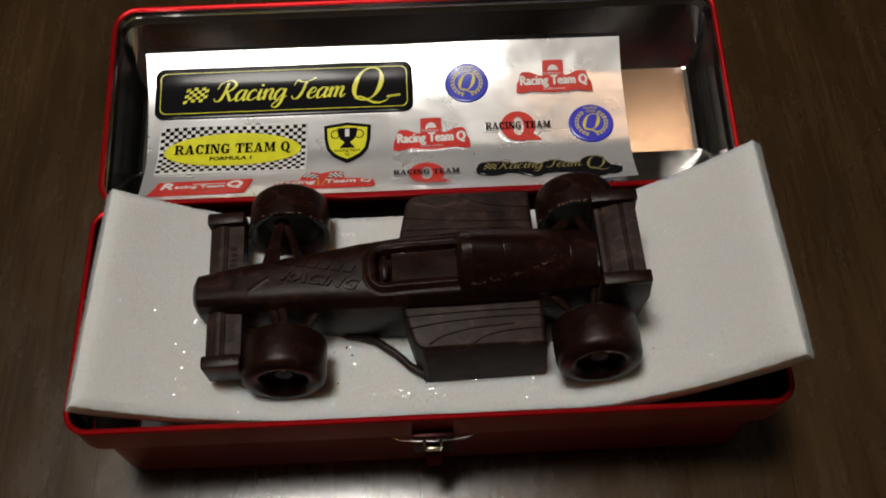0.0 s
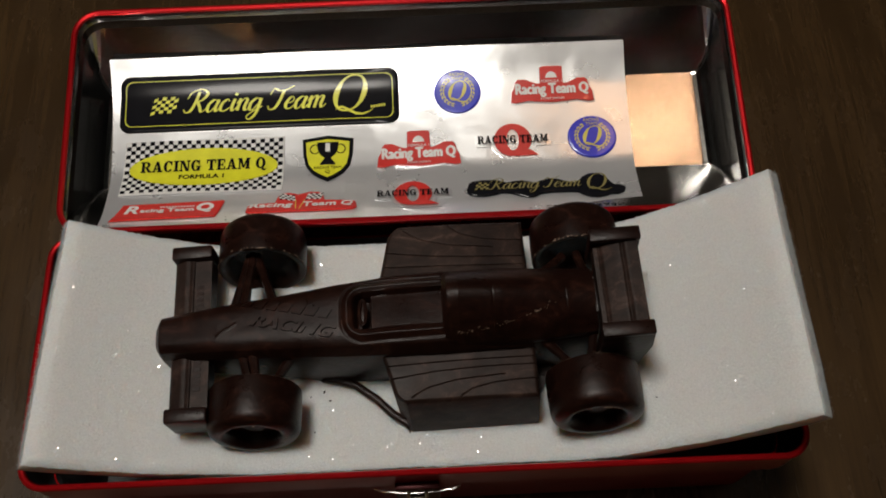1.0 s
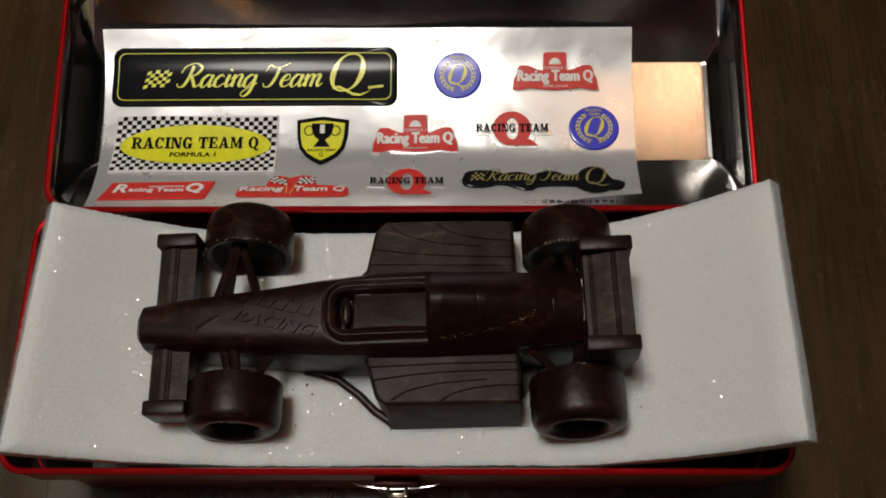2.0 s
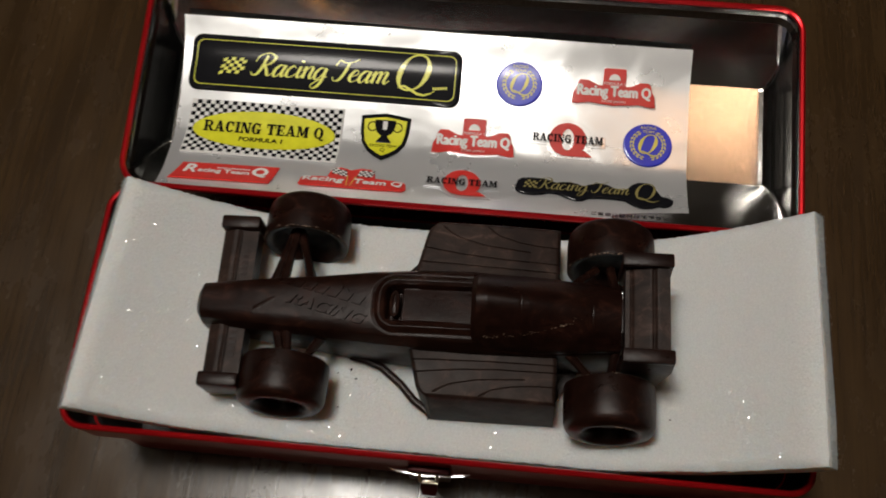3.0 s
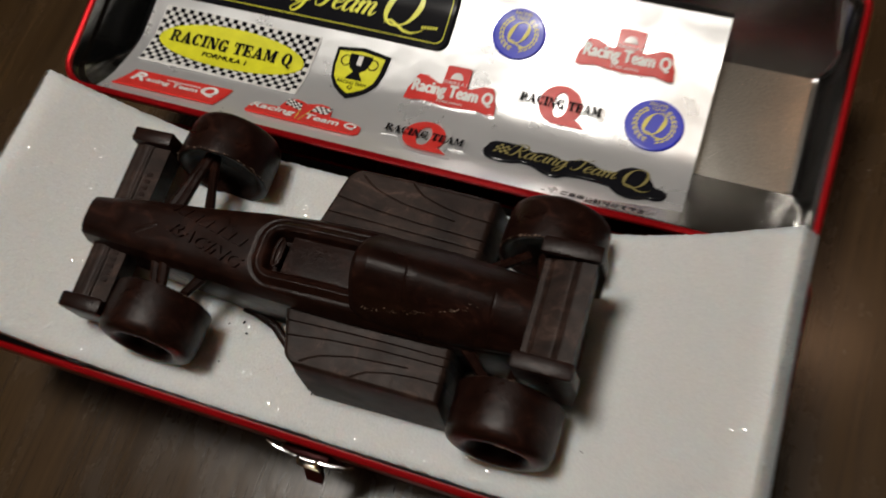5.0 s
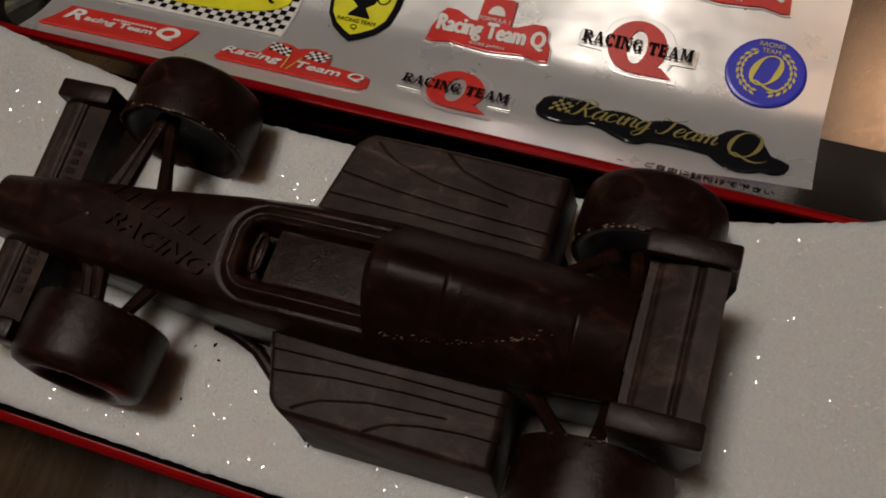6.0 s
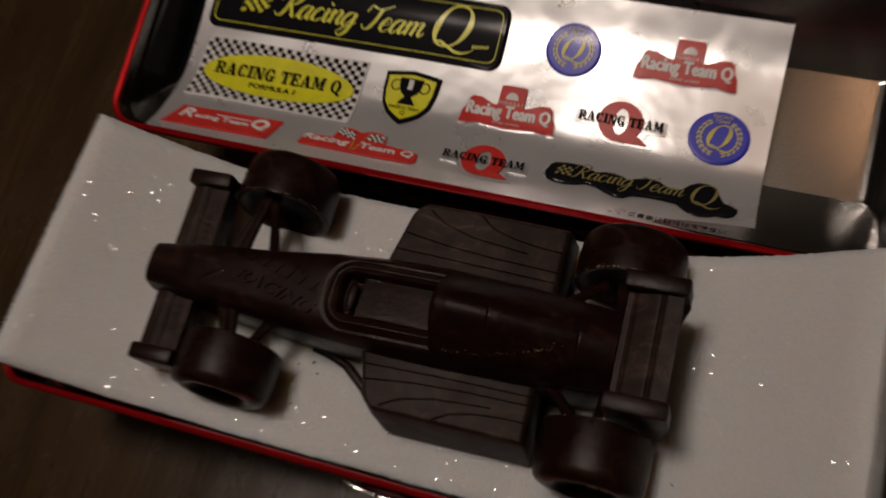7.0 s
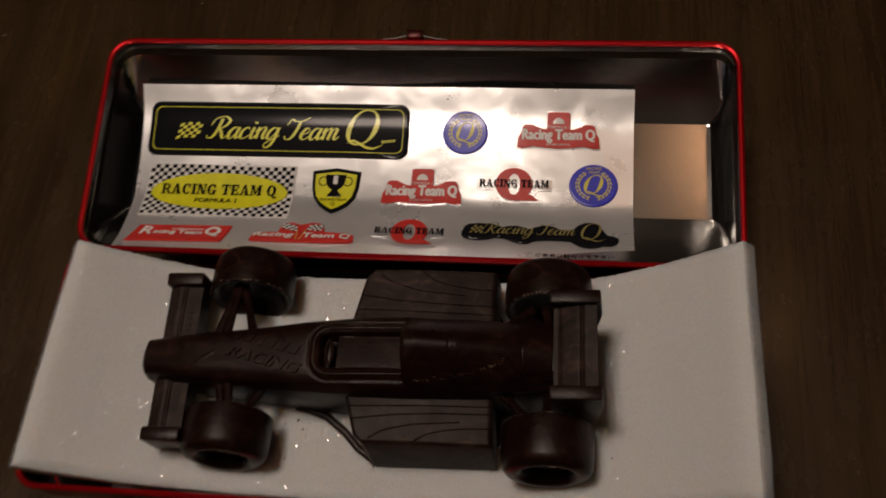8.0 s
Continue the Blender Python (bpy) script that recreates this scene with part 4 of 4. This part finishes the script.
# flowing script: pen strokes in a cell whose small letters are one unit high
SCRIPT = {
    "a": (1.0, [[(0.75, 0.85), (0.45, 1.0), (0.12, 0.6), (0.15, 0.1), (0.4, 0.0), (0.75, 0.6)], [(0.82, 1.0), (0.72, 0.3), (0.85, 0.0), (1.1, 0.3)]]),
    "c": (0.8, [[(0.7, 0.8), (0.5, 1.0), (0.15, 0.65), (0.15, 0.15), (0.45, 0.0), (0.85, 0.3)]]),
    "i": (0.5, [[(0.1, 0.6), (0.25, 1.0), (0.2, 0.3), (0.35, 0.0), (0.6, 0.3)], [(0.27, 1.50), (0.26, 1.32)]]),
    "n": (1.0, [[(0, 0.6), (0.2, 1.0), (0.2, 0)], [(0.2, 0.5), (0.5, 1.0), (0.75, 0.9), (0.7, 0.3), (0.85, 0), (1.1, 0.3)]]),
    "m": (1.4, [[(0, 0.6), (0.2, 1.0), (0.2, 0)], [(0.2, 0.5), (0.5, 1.0), (0.68, 0.85), (0.65, 0)], [(0.65, 0.5), (0.95, 1.0), (1.15, 0.88), (1.1, 0.3), (1.25, 0), (1.5, 0.3)]]),
    "g": (1.0, [[(0.75, 0.85), (0.45, 1.0), (0.12, 0.6), (0.15, 0.1), (0.4, 0.0), (0.75, 0.6)], [(0.82, 1.0), (0.75, -0.3), (0.4, -0.8), (0.1, -0.55), (0.5, -0.1), (1.1, 0.3)]]),
    "e": (0.8, [[(0.15, 0.42), (0.62, 0.62), (0.6, 0.95), (0.35, 0.95), (0.12, 0.5), (0.2, 0.1), (0.5, 0), (0.85, 0.3)]]),
    "R": (1.55, [[(0.62, 1.75), (0.55, 0.8), (0.35, 0.1), (0, 0.0), (-0.2, 0.25)], [(-0.15, 1.15), (0.05, 1.7), (0.75, 1.95), (1.3, 1.6), (1.05, 1.05), (0.6, 0.9)], [(0.7, 0.9), (1.0, 0.4), (1.25, 0.0), (1.6, 0.3)]]),
    "T": (1.25, [[(-0.1, 1.25), (0.1, 1.75), (0.5, 1.6), (1.0, 1.62), (1.6, 1.95)], [(0.9, 1.6), (0.8, 0.7), (0.55, 0.05), (0.15, 0.0), (0.0, 0.3)]]),
}


def pen_path(points, steps=6):
    pts_ = [Vector((*p, 0)) for p in points]
    pts_ = [pts_[0] * 2 - pts_[1]] + pts_ + [pts_[-1] * 2 - pts_[-2]]
    out = []
    for k in range(1, len(pts_) - 2):
        p0, p1, p2, p3 = pts_[k - 1:k + 3]
        for m_ in range(steps):
            t = m_ / steps
            out.append(0.5 * (2 * p1 + (p2 - p0) * t + (2 * p0 - 5 * p1 + 4 * p2 - p3) * t * t + (3 * p1 - p0 - 3 * p2 + p3) * t ** 3))
    return out + [pts_[-2]]


def script_words(body_, a, b_, width, lift, mat, parent, weight=1.0):
    """Pen-drawn script whose base line lies at b_."""
    total = sum(0.55 if ch == " " else SCRIPT[ch][0] for ch in body_)
    k, x = width / total, 0.0
    cells = []
    for ch in body_:
        if ch == " ":
            x += 0.55
            continue
        for stroke in SCRIPT[ch][1]:
            line = [p + Vector((0.30 * p.y, 0, 0)) for p in pen_path(stroke)]
            edges = []
            for n_, p in enumerate(line):
                d = (line[min(n_ + 1, len(line) - 1)] - line[max(n_ - 1, 0)]).normalized()
                half = weight * (0.045 + 0.085 * max(0.0, -d.y) ** 1.3)
                edges.append((p + Vector((-d.y, d.x, 0)) * half, p - Vector((-d.y, d.x, 0)) * half))
            for (l0, q0), (l1, q1) in zip(edges, edges[1:]):
                cells.append([(a - width / 2 + (x + v.x) * k, b_ + v.y * k) for v in (q0, q1, l1, l0)])
        x += SCRIPT[ch][0]
    return quads("lettering", cells, lift, mat, parent)


# long black banner
banner = patch("sticker", dense(rounded_rect(-0.1128, -0.0026, 0.0484, 0.0722, 0.0042, 5)), 0.0003, 0.0008, INK_BLACK, sticker_sheet, "long black banner sticker with gold lettering", 6)
line_ring("border_line", dense(rounded_rect(-0.1105, -0.0049, 0.0506, 0.0700, 0.0028, 5)), 0.0003, 0.00122, INK_YELLOW, banner)
script_words("Racing Team", -0.0598, 0.0560, 0.0545, 0.00142, INK_YELLOW, banner, 0.95)
script_q(-0.0218, 0.0610, 0.0080, 0.00140, INK_YELLOW, banner, 1.2)
quads("checkered_flag", flag_cells(-0.1008, 0.0552, 0.0098, 0.0070, 6, 5, 0.0016, 0.0016, 0), 0.00125, INK_YELLOW, banner, step=0)
bars(-0.0138, -0.0078, 0.0552, 0.0562, 6, 0.00125, INK_YELLOW, banner, turn=0.12)


# blue medals
def medal(a, b_, r):
    st = patch("sticker", ellipse(a, b_, r, r, 48), 0.0003, 0.0007, INK_BLUE, sticker_sheet, "round blue medal sticker with a gold wreath", 4)
    script_q(a, b_ - r * 0.02, r * 0.46, 0.0013, INK_GOLD, st, 1.6)
    cells = []
    for side_ in (-1, 1):
        for k in range(9):
            for d_, rr in ((0.10, 0.70), (-0.06, 0.60)):
                ang = radians(-70 + k * 15.5)
                x0, y0 = side_ * r * rr * math.cos(ang), r * rr * math.sin(ang)
                tx, ty = -side_ * math.sin(ang + d_ * 3), math.cos(ang + d_ * 3)
                l_, w_ = r * 0.105, r * 0.04
                cells.append([(a + x0 - tx * l_, b_ + y0 - ty * l_), (a + x0 + ty * w_, b_ + y0 - tx * w_), (a + x0 + tx * l_, b_ + y0 + ty * l_), (a + x0 - ty * w_, b_ + y0 + tx * w_)])
    tagged(quads("wreath", cells, 0.00115, INK_GOLD, st), kind="stuff")
    words("RACING", a, b_ + r * 0.78, r * 0.62, r * 0.13, 0.0014, INK_GOLD, st)
    words("TEAM", a, b_ + r * 0.60, r * 0.46, r * 0.12, 0.0014, INK_GOLD, st)


medal(0.0207, 0.0606, 0.0093)
medal(0.0725, 0.0382, 0.0096)

# red castle-shaped stickers
CASTLE = [(-0.5, 0.02), (-0.485, 0.30), (-0.455, 0.42), (-0.44, 0.58), (-0.41, 0.66), (-0.32, 0.66), (-0.28, 0.55), (-0.14, 0.53), (-0.135, 0.98), (-0.10, 1.0), (0.10, 1.0), (0.135, 0.98), (0.14, 0.53),
          (0.28, 0.55), (0.32, 0.66), (0.41, 0.66), (0.44, 0.58), (0.455, 0.42), (0.485, 0.30), (0.5, 0.02), (0.44, 0.0), (0.30, 0.06), (0.18, 0.03), (0.0, 0.0), (-0.18, 0.03), (-0.30, 0.06), (-0.44, 0.0)]


def castle(a, b_, w, h):
    edge_ = [(a + (w + 0.0010) * x, b_ - 0.0004 + (h + 0.0009) * y) for x, y in CASTLE]
    st = patch("sticker", dense(edge_), 0.0003, 0.00014, FOIL, sticker_sheet, "red castle-shaped sticker with pale lettering", 3, (a, b_ + h * 0.35))
    patch("print", dense([(a + w * x, b_ + h * y) for x, y in CASTLE]), 0.00075, 0.0003, INK_RED, st, "", 4, (a, b_ + h * 0.35))
    words("Racing Team Q", a, b_ + h * 0.335, w * 0.87, h * 0.37, 0.0014, INK_WHITE, st, 0.0, 0.05)
    words("FORMULA 1", a, b_ + h * 0.585, w * 0.25, h * 0.075, 0.0014, INK_WHITE, st)
    words("KOBE JAPAN", a, b_ + h * 0.095, w * 0.28, h * 0.075, 0.0014, INK_WHITE, st)
    patch("emblem", [(a + w * 0.07 * math.cos(math.pi * k / 10), b_ + h * 0.68 + h * 0.17 * math.sin(math.pi * k / 10)) for k in range(11)], 0.0011, 0.0002, INK_WHITE, st, "", 1)


castle(0.0582, 0.0545, 0.0330, 0.0155)
castle(0.0045, 0.0280, 0.0326, 0.0162)

# checkered sticker with the yellow oval
CA0, CA1, CB0, CB1 = -0.1090, -0.0484, 0.0192, 0.0438
checker = patch("sticker", dense([(CA0 - 0.0006, CB0 - 0.0006), (CA1 + 0.0006, CB0 - 0.0006), (CA1 + 0.0006, CB1 + 0.0006), (CA0 - 0.0006, CB1 + 0.0006)]), 0.0003, 0.0004, INK_WHITE, sticker_sheet, "chequered sticker with a yellow oval", 5)
quads("chequer_pattern", flag_cells(CA0, CB0, CA1 - CA0, CB1 - CB0, 34, 14, 0.0, 0.0, 0), 0.00082, INK_BLACK, checker, step=0)
patch("oval", ellipse((CA0 + CA1) / 2, (CB0 + CB1) / 2, 0.0285, 0.0088, 56), 0.0009, 0.0003, INK_YELLOW, checker, "yellow oval", 4)
slab_words("RACING TEAM Q", (CA0 + CA1) / 2, 0.0324, 0.0480, 0.0050, 0.00145, INK_BLACK, checker)
words("FORMULA 1", (CA0 + CA1) / 2 - 0.0005, 0.0270, 0.0170, 0.0021, 0.0014, INK_BLACK, checker, 0.0, 0.05)

# shield with a cup
SHIELD = [(-0.50, 0.93), (-0.30, 0.96), (0.0, 1.0), (0.30, 0.96), (0.50, 0.93), (0.485, 0.62), (0.43, 0.38), (0.30, 0.20), (0.14, 0.08), (0.0, 0.0), (-0.14, 0.08), (-0.30, 0.20), (-0.43, 0.38), (-0.485, 0.62)]
shield = patch("sticker", dense([(-0.0309 + 0.0200 * x, 0.0222 + 0.0216 * y) for x, y in SHIELD], 0.0012), 0.0003, 0.0008, INK_BLACK, sticker_sheet, "black and yellow shield sticker with a cup", 3)
patch("print", dense([(-0.0309 + 0.0170 * x, 0.0239 + 0.0180 * y) for x, y in SHIELD], 0.0012), 0.0011, 0.0002, INK_YELLOW, shield, "yellow field", 3)
cup = [(-0.0042, 0.0405), (0.0042, 0.0405), (0.0040, 0.0375), (0.0030, 0.0350), (0.0012, 0.0335), (0.0010, 0.0318), (0.0030, 0.0308), (0.0030, 0.0303), (-0.0030, 0.0303), (-0.0030, 0.0308), (-0.0010, 0.0318), (-0.0012, 0.0335), (-0.0030, 0.0350), (-0.0040, 0.0375)]
patch("cup", dense([(-0.0309 + x, y) for x, y in cup], 0.0008), 0.0013, 0.0002, INK_BLACK, shield, "", 2, (-0.0309, 0.0350))
for side in (-1, 1):
    line_ring("cup_handle", ellipse(-0.0309 + side * 0.0050, 0.0374, 0.0020, 0.0022, 20), 0.00035, 0.00142, INK_BLACK, shield)
words("1", -0.0309, 0.0380, 0.0016, 0.0036, 0.0017, INK_WHITE, shield, 0.0, 0.02)
words("RACING TEAM", -0.0309, 0.0288, 0.0105, 0.0013, 0.0016, INK_BLACK, shield)
words("Q", -0.0309, 0.0265, 0.0018, 0.0020, 0.0016, INK_BLACK, shield)


# red Q stickers with black lettering
def red_q(a, b_, w):
    edge_ = [(-0.52, -0.17), (-0.30, -0.20), (-0.27, -0.34), (-0.16, -0.56), (0.02, -0.62), (0.14, -0.60), (0.40, -0.60), (0.40, -0.50), (0.30, -0.36), (0.33, -0.20), (0.53, -0.19), (0.53, 0.17), (0.33, 0.20), (0.28, 0.42), (0.15, 0.60), (0.0, 0.65), (-0.15, 0.60), (-0.27, 0.42), (-0.30, 0.20), (-0.52, 0.19)]
    st = patch("sticker", dense([(a + w * x * 1.02, b_ + w * 0.50 * y) for x, y in edge_], 0.0012), 0.0003, 0.00014, FOIL, sticker_sheet, "red letter sticker with black lettering across", 3, (a, b_))
    bm_ = bmesh.new()
    n = 44
    ra, rb, ia, ib = w * 0.265, w * 0.270, w * 0.088, w * 0.175
    o_, i_, m_ = [[bm_.verts.new(on_sheet(a + p * math.cos(2 * math.pi * k / n), b_ + q * math.sin(2 * math.pi * k / n), 0.0010)) for k in range(n)] for p, q in ((ra, rb), (ia, ib), ((ra + ia) / 2, (rb + ib) / 2))]
    for k in range(n):
        j = (k + 1) % n
        bm_.faces.new((o_[k], o_[j], m_[j], m_[k]))
        bm_.faces.new((m_[k], m_[j], i_[j], i_[k]))
    tail = [(0.02, -0.27), (0.20, -0.27), (0.36, -0.265), (0.25, -0.17), (0.16, -0.16), (0.06, -0.19)]
    bm_.faces.new([bm_.verts.new(on_sheet(a + w * x, b_ + w * y, 0.00103)) for x, y in tail])
    part("print", bm_, INK_RED, st, "", smooth=False)
    slab_words("RACING TEAM", a, b_ + 0.0001, w, w * 0.125, 0.0016, INK_BLACK, st)


red_q(0.0413, 0.0380, 0.0275)
red_q(0.0018, 0.0121, 0.0270)

# red slanted sticker
slant = patch("sticker", dense([(-0.1064, 0.0124), (-0.0686, 0.0132), (-0.0708, 0.0028), (-0.1094, 0.0018)]), 0.0003, 0.0006, INK_RED, sticker_sheet, "red slanted sticker with white lettering", 4)
words("R", -0.1020, 0.0084, 0.0046, 0.0048, 0.0012, INK_WHITE, slant, 0.2, 0.05)
words("acing Team", -0.0890, 0.0074, 0.0195, 0.0030, 0.0012, INK_WHITE, slant, 0.0, 0.045)
words("Q", -0.0752, 0.0085, 0.0056, 0.0056, 0.0012, INK_WHITE, slant, 0.1, 0.07)
bars(-0.0920, -0.0790, 0.0096, 0.0102, 12, 0.0011, INK_WHITE, slant)

# red flag sticker
FLAGS = [(-0.0590, 0.0040), (-0.0602, 0.0050), (-0.0598, 0.0088), (-0.0580, 0.0098), (-0.0500, 0.0102), (-0.0490, 0.0140), (-0.0478, 0.0156), (-0.0455, 0.0162), (-0.0430, 0.0156), (-0.0412, 0.0148), (-0.0394, 0.0156), (-0.0368, 0.0164), (-0.0335, 0.0160), (-0.0320, 0.0145), (-0.0312, 0.0110), (-0.0215, 0.0104), (-0.0195, 0.0095), (-0.0190, 0.0058), (-0.0204, 0.0044), (-0.0300, 0.0040)]
flags = patch("sticker", dense(FLAGS, 0.0014), 0.0003, 0.0006, INK_RED, sticker_sheet, "red sticker with two crossed chequered flags", 4, (-0.0400, 0.0085))
words("Racing", -0.0508, 0.0076, 0.0158, 0.0036, 0.0013, INK_WHITE, flags, 0.15, 0.04)
words("Team Q", -0.0298, 0.0078, 0.0182, 0.0034, 0.0013, INK_WHITE, flags, 0.1, 0.04)
for odd, mat in ((0, INK_BLACK), (1, INK_WHITE)):
    quads("checkered_flag", flag_cells(-0.0480, 0.0115, 0.0060, 0.0034, 6, 4, -0.0006, -0.0006, odd), 0.00105, mat, flags, step=0)
    quads("checkered_flag", flag_cells(-0.0385, 0.0108, 0.0060, 0.0034, 6, 4, 0.0008, 0.0008, odd), 0.00105, mat, flags, step=0)
quads("flag_pole", [[(-0.0418, 0.0052), (-0.0415, 0.0052), (-0.0418, 0.0112), (-0.0421, 0.0112)], [(-0.0405, 0.0050), (-0.0402, 0.0050), (-0.0384, 0.0112), (-0.0387, 0.0112)]], 0.00108, INK_GOLD, flags)

# small black script sticker with a wavy edge
UP = [(0.0222, 0.0132), (0.0228, 0.0166), (0.0246, 0.0184), (0.0285, 0.0190), (0.0330, 0.0188), (0.0362, 0.0176), (0.0378, 0.0168), (0.0400, 0.0176), (0.0432, 0.0180), (0.0462, 0.0172), (0.0482, 0.0160), (0.0502, 0.0172), (0.0535, 0.0184), (0.0572, 0.0180), (0.0602, 0.0162), (0.0632, 0.0156), (0.0650, 0.0166), (0.0668, 0.0190), (0.0696, 0.0206), (0.0728, 0.0206), (0.0752, 0.0190), (0.0766, 0.0160), (0.0780, 0.0136), (0.0804, 0.0130), (0.0822, 0.0118)]
DOWN = [(0.0222, 0.0120), (0.0232, 0.0102), (0.0256, 0.0094), (0.0290, 0.0092), (0.0325, 0.0098), (0.0352, 0.0108), (0.0388, 0.0104), (0.0420, 0.0088), (0.0452, 0.0076), (0.0478, 0.0078), (0.0500, 0.0094), (0.0545, 0.0100), (0.0600, 0.0100), (0.0642, 0.0096), (0.0660, 0.0080), (0.0684, 0.0064), (0.0714, 0.0060), (0.0742, 0.0066), (0.0764, 0.0078), (0.0790, 0.0076), (0.0812, 0.0086), (0.0822, 0.0104)]
bm = bmesh.new()
n_a = 70
rows = []
for f, lift in ((0.0, 0.0003), (0.06, 0.0009), (0.16, 0.0011), (0.38, 0.0011), (0.62, 0.0011), (0.84, 0.0011), (0.94, 0.0009), (1.0, 0.0003)):
    rows.append([on_sheet(a, lerp(DOWN, a) + (lerp(UP, a) - lerp(DOWN, a)) * f, lift) for a in span(0.0222, 0.0822, n_a)])
loft(bm, rows, False, False, False)
script = part("sticker", bm, INK_BLACK, sticker_sheet, "black wavy-edged sticker with dull gold lettering")
script_words("Racing Team", 0.0478, 0.0122, 0.0345, 0.00140, INK_DULL, script, 0.75)
script_q(0.0718, 0.0142, 0.0046, 0.00140, INK_DULL, script)
quads("checkered_flag", flag_cells(0.0252, 0.0122, 0.0050, 0.0040, 5, 4, 0.0008, 0.0006, 0), 0.00125, INK_DULL, script, step=0)
words("ご自由に貼付けて下さい", 0.0655, 0.0009, 0.0290, 0.0022, 0.0004, INK_BLACK, sticker_sheet, label="small black printed line of instruction")

# ---- crumbs of chocolate on the foam ----
rng = random.Random(4)
for x, y, s in ((-0.0020, 0.0150, 1.5), (-0.0015, 0.0138, 0.8), (-0.0300, 0.0285, 1.1), (-0.0280, 0.0255, 1.0), (-0.0345, 0.0270, 0.7), (-0.0330, 0.0150, 0.8), (0.0790, 0.0190, 0.7)):
    bm = bmesh.new()
    bmesh.ops.create_icosphere(bm, subdivisions=1, radius=0.0004 * s)
    for v in bm.verts:
        v.co = Vector((v.co.x * 0.8, v.co.y * 1.5, v.co.z)) * rng.uniform(0.7, 1.25)
    ob = mesh_object("crumb", bm, CHOCO)
    ob.location = (x, y, foam_top(x, y) + 0.0002)
    ob.rotation_euler = (0, 0, rng.uniform(0, 3))
    tagged(ob, "small dark chocolate crumb on the foam", "crumb", "chocolate crumbs")


# ---- dust on the table ----
bm = bmesh.new()
rng = random.Random(8)
for _ in range(70):
    x, y = rng.uniform(-0.32, 0.34), rng.uniform(-0.16, 0.36)
    if -0.14 < x < 0.14 and -0.02 < y < 0.20:
        continue
    ang, l_, w_ = rng.uniform(0, 3.1), rng.uniform(0.0002, 0.0011), rng.uniform(0.00010, 0.00022)
    d, e_ = Vector((math.cos(ang), math.sin(ang), 0)), Vector((-math.sin(ang), math.cos(ang), 0))
    p = Vector((x, y, 0.00004))
    loft(bm, [[p - d * l_ - e_ * w_, p - d * l_ + e_ * w_, p + d * l_ + e_ * w_ * 0.6, p + d * l_ - e_ * w_ * 0.6], [q + Vector((0, 0, 0.00012)) for q in (p - d * l_ * 0.8 - e_ * w_ * 0.5, p - d * l_ * 0.8 + e_ * w_ * 0.5, p + d * l_ * 0.8 + e_ * w_ * 0.3, p + d * l_ * 0.8 - e_ * w_ * 0.3)]])
tagged(mesh_object("dust", bm, LINT, smooth=False), "pale specks of dust and lint scattered on the table", "dust", kind="stuff")
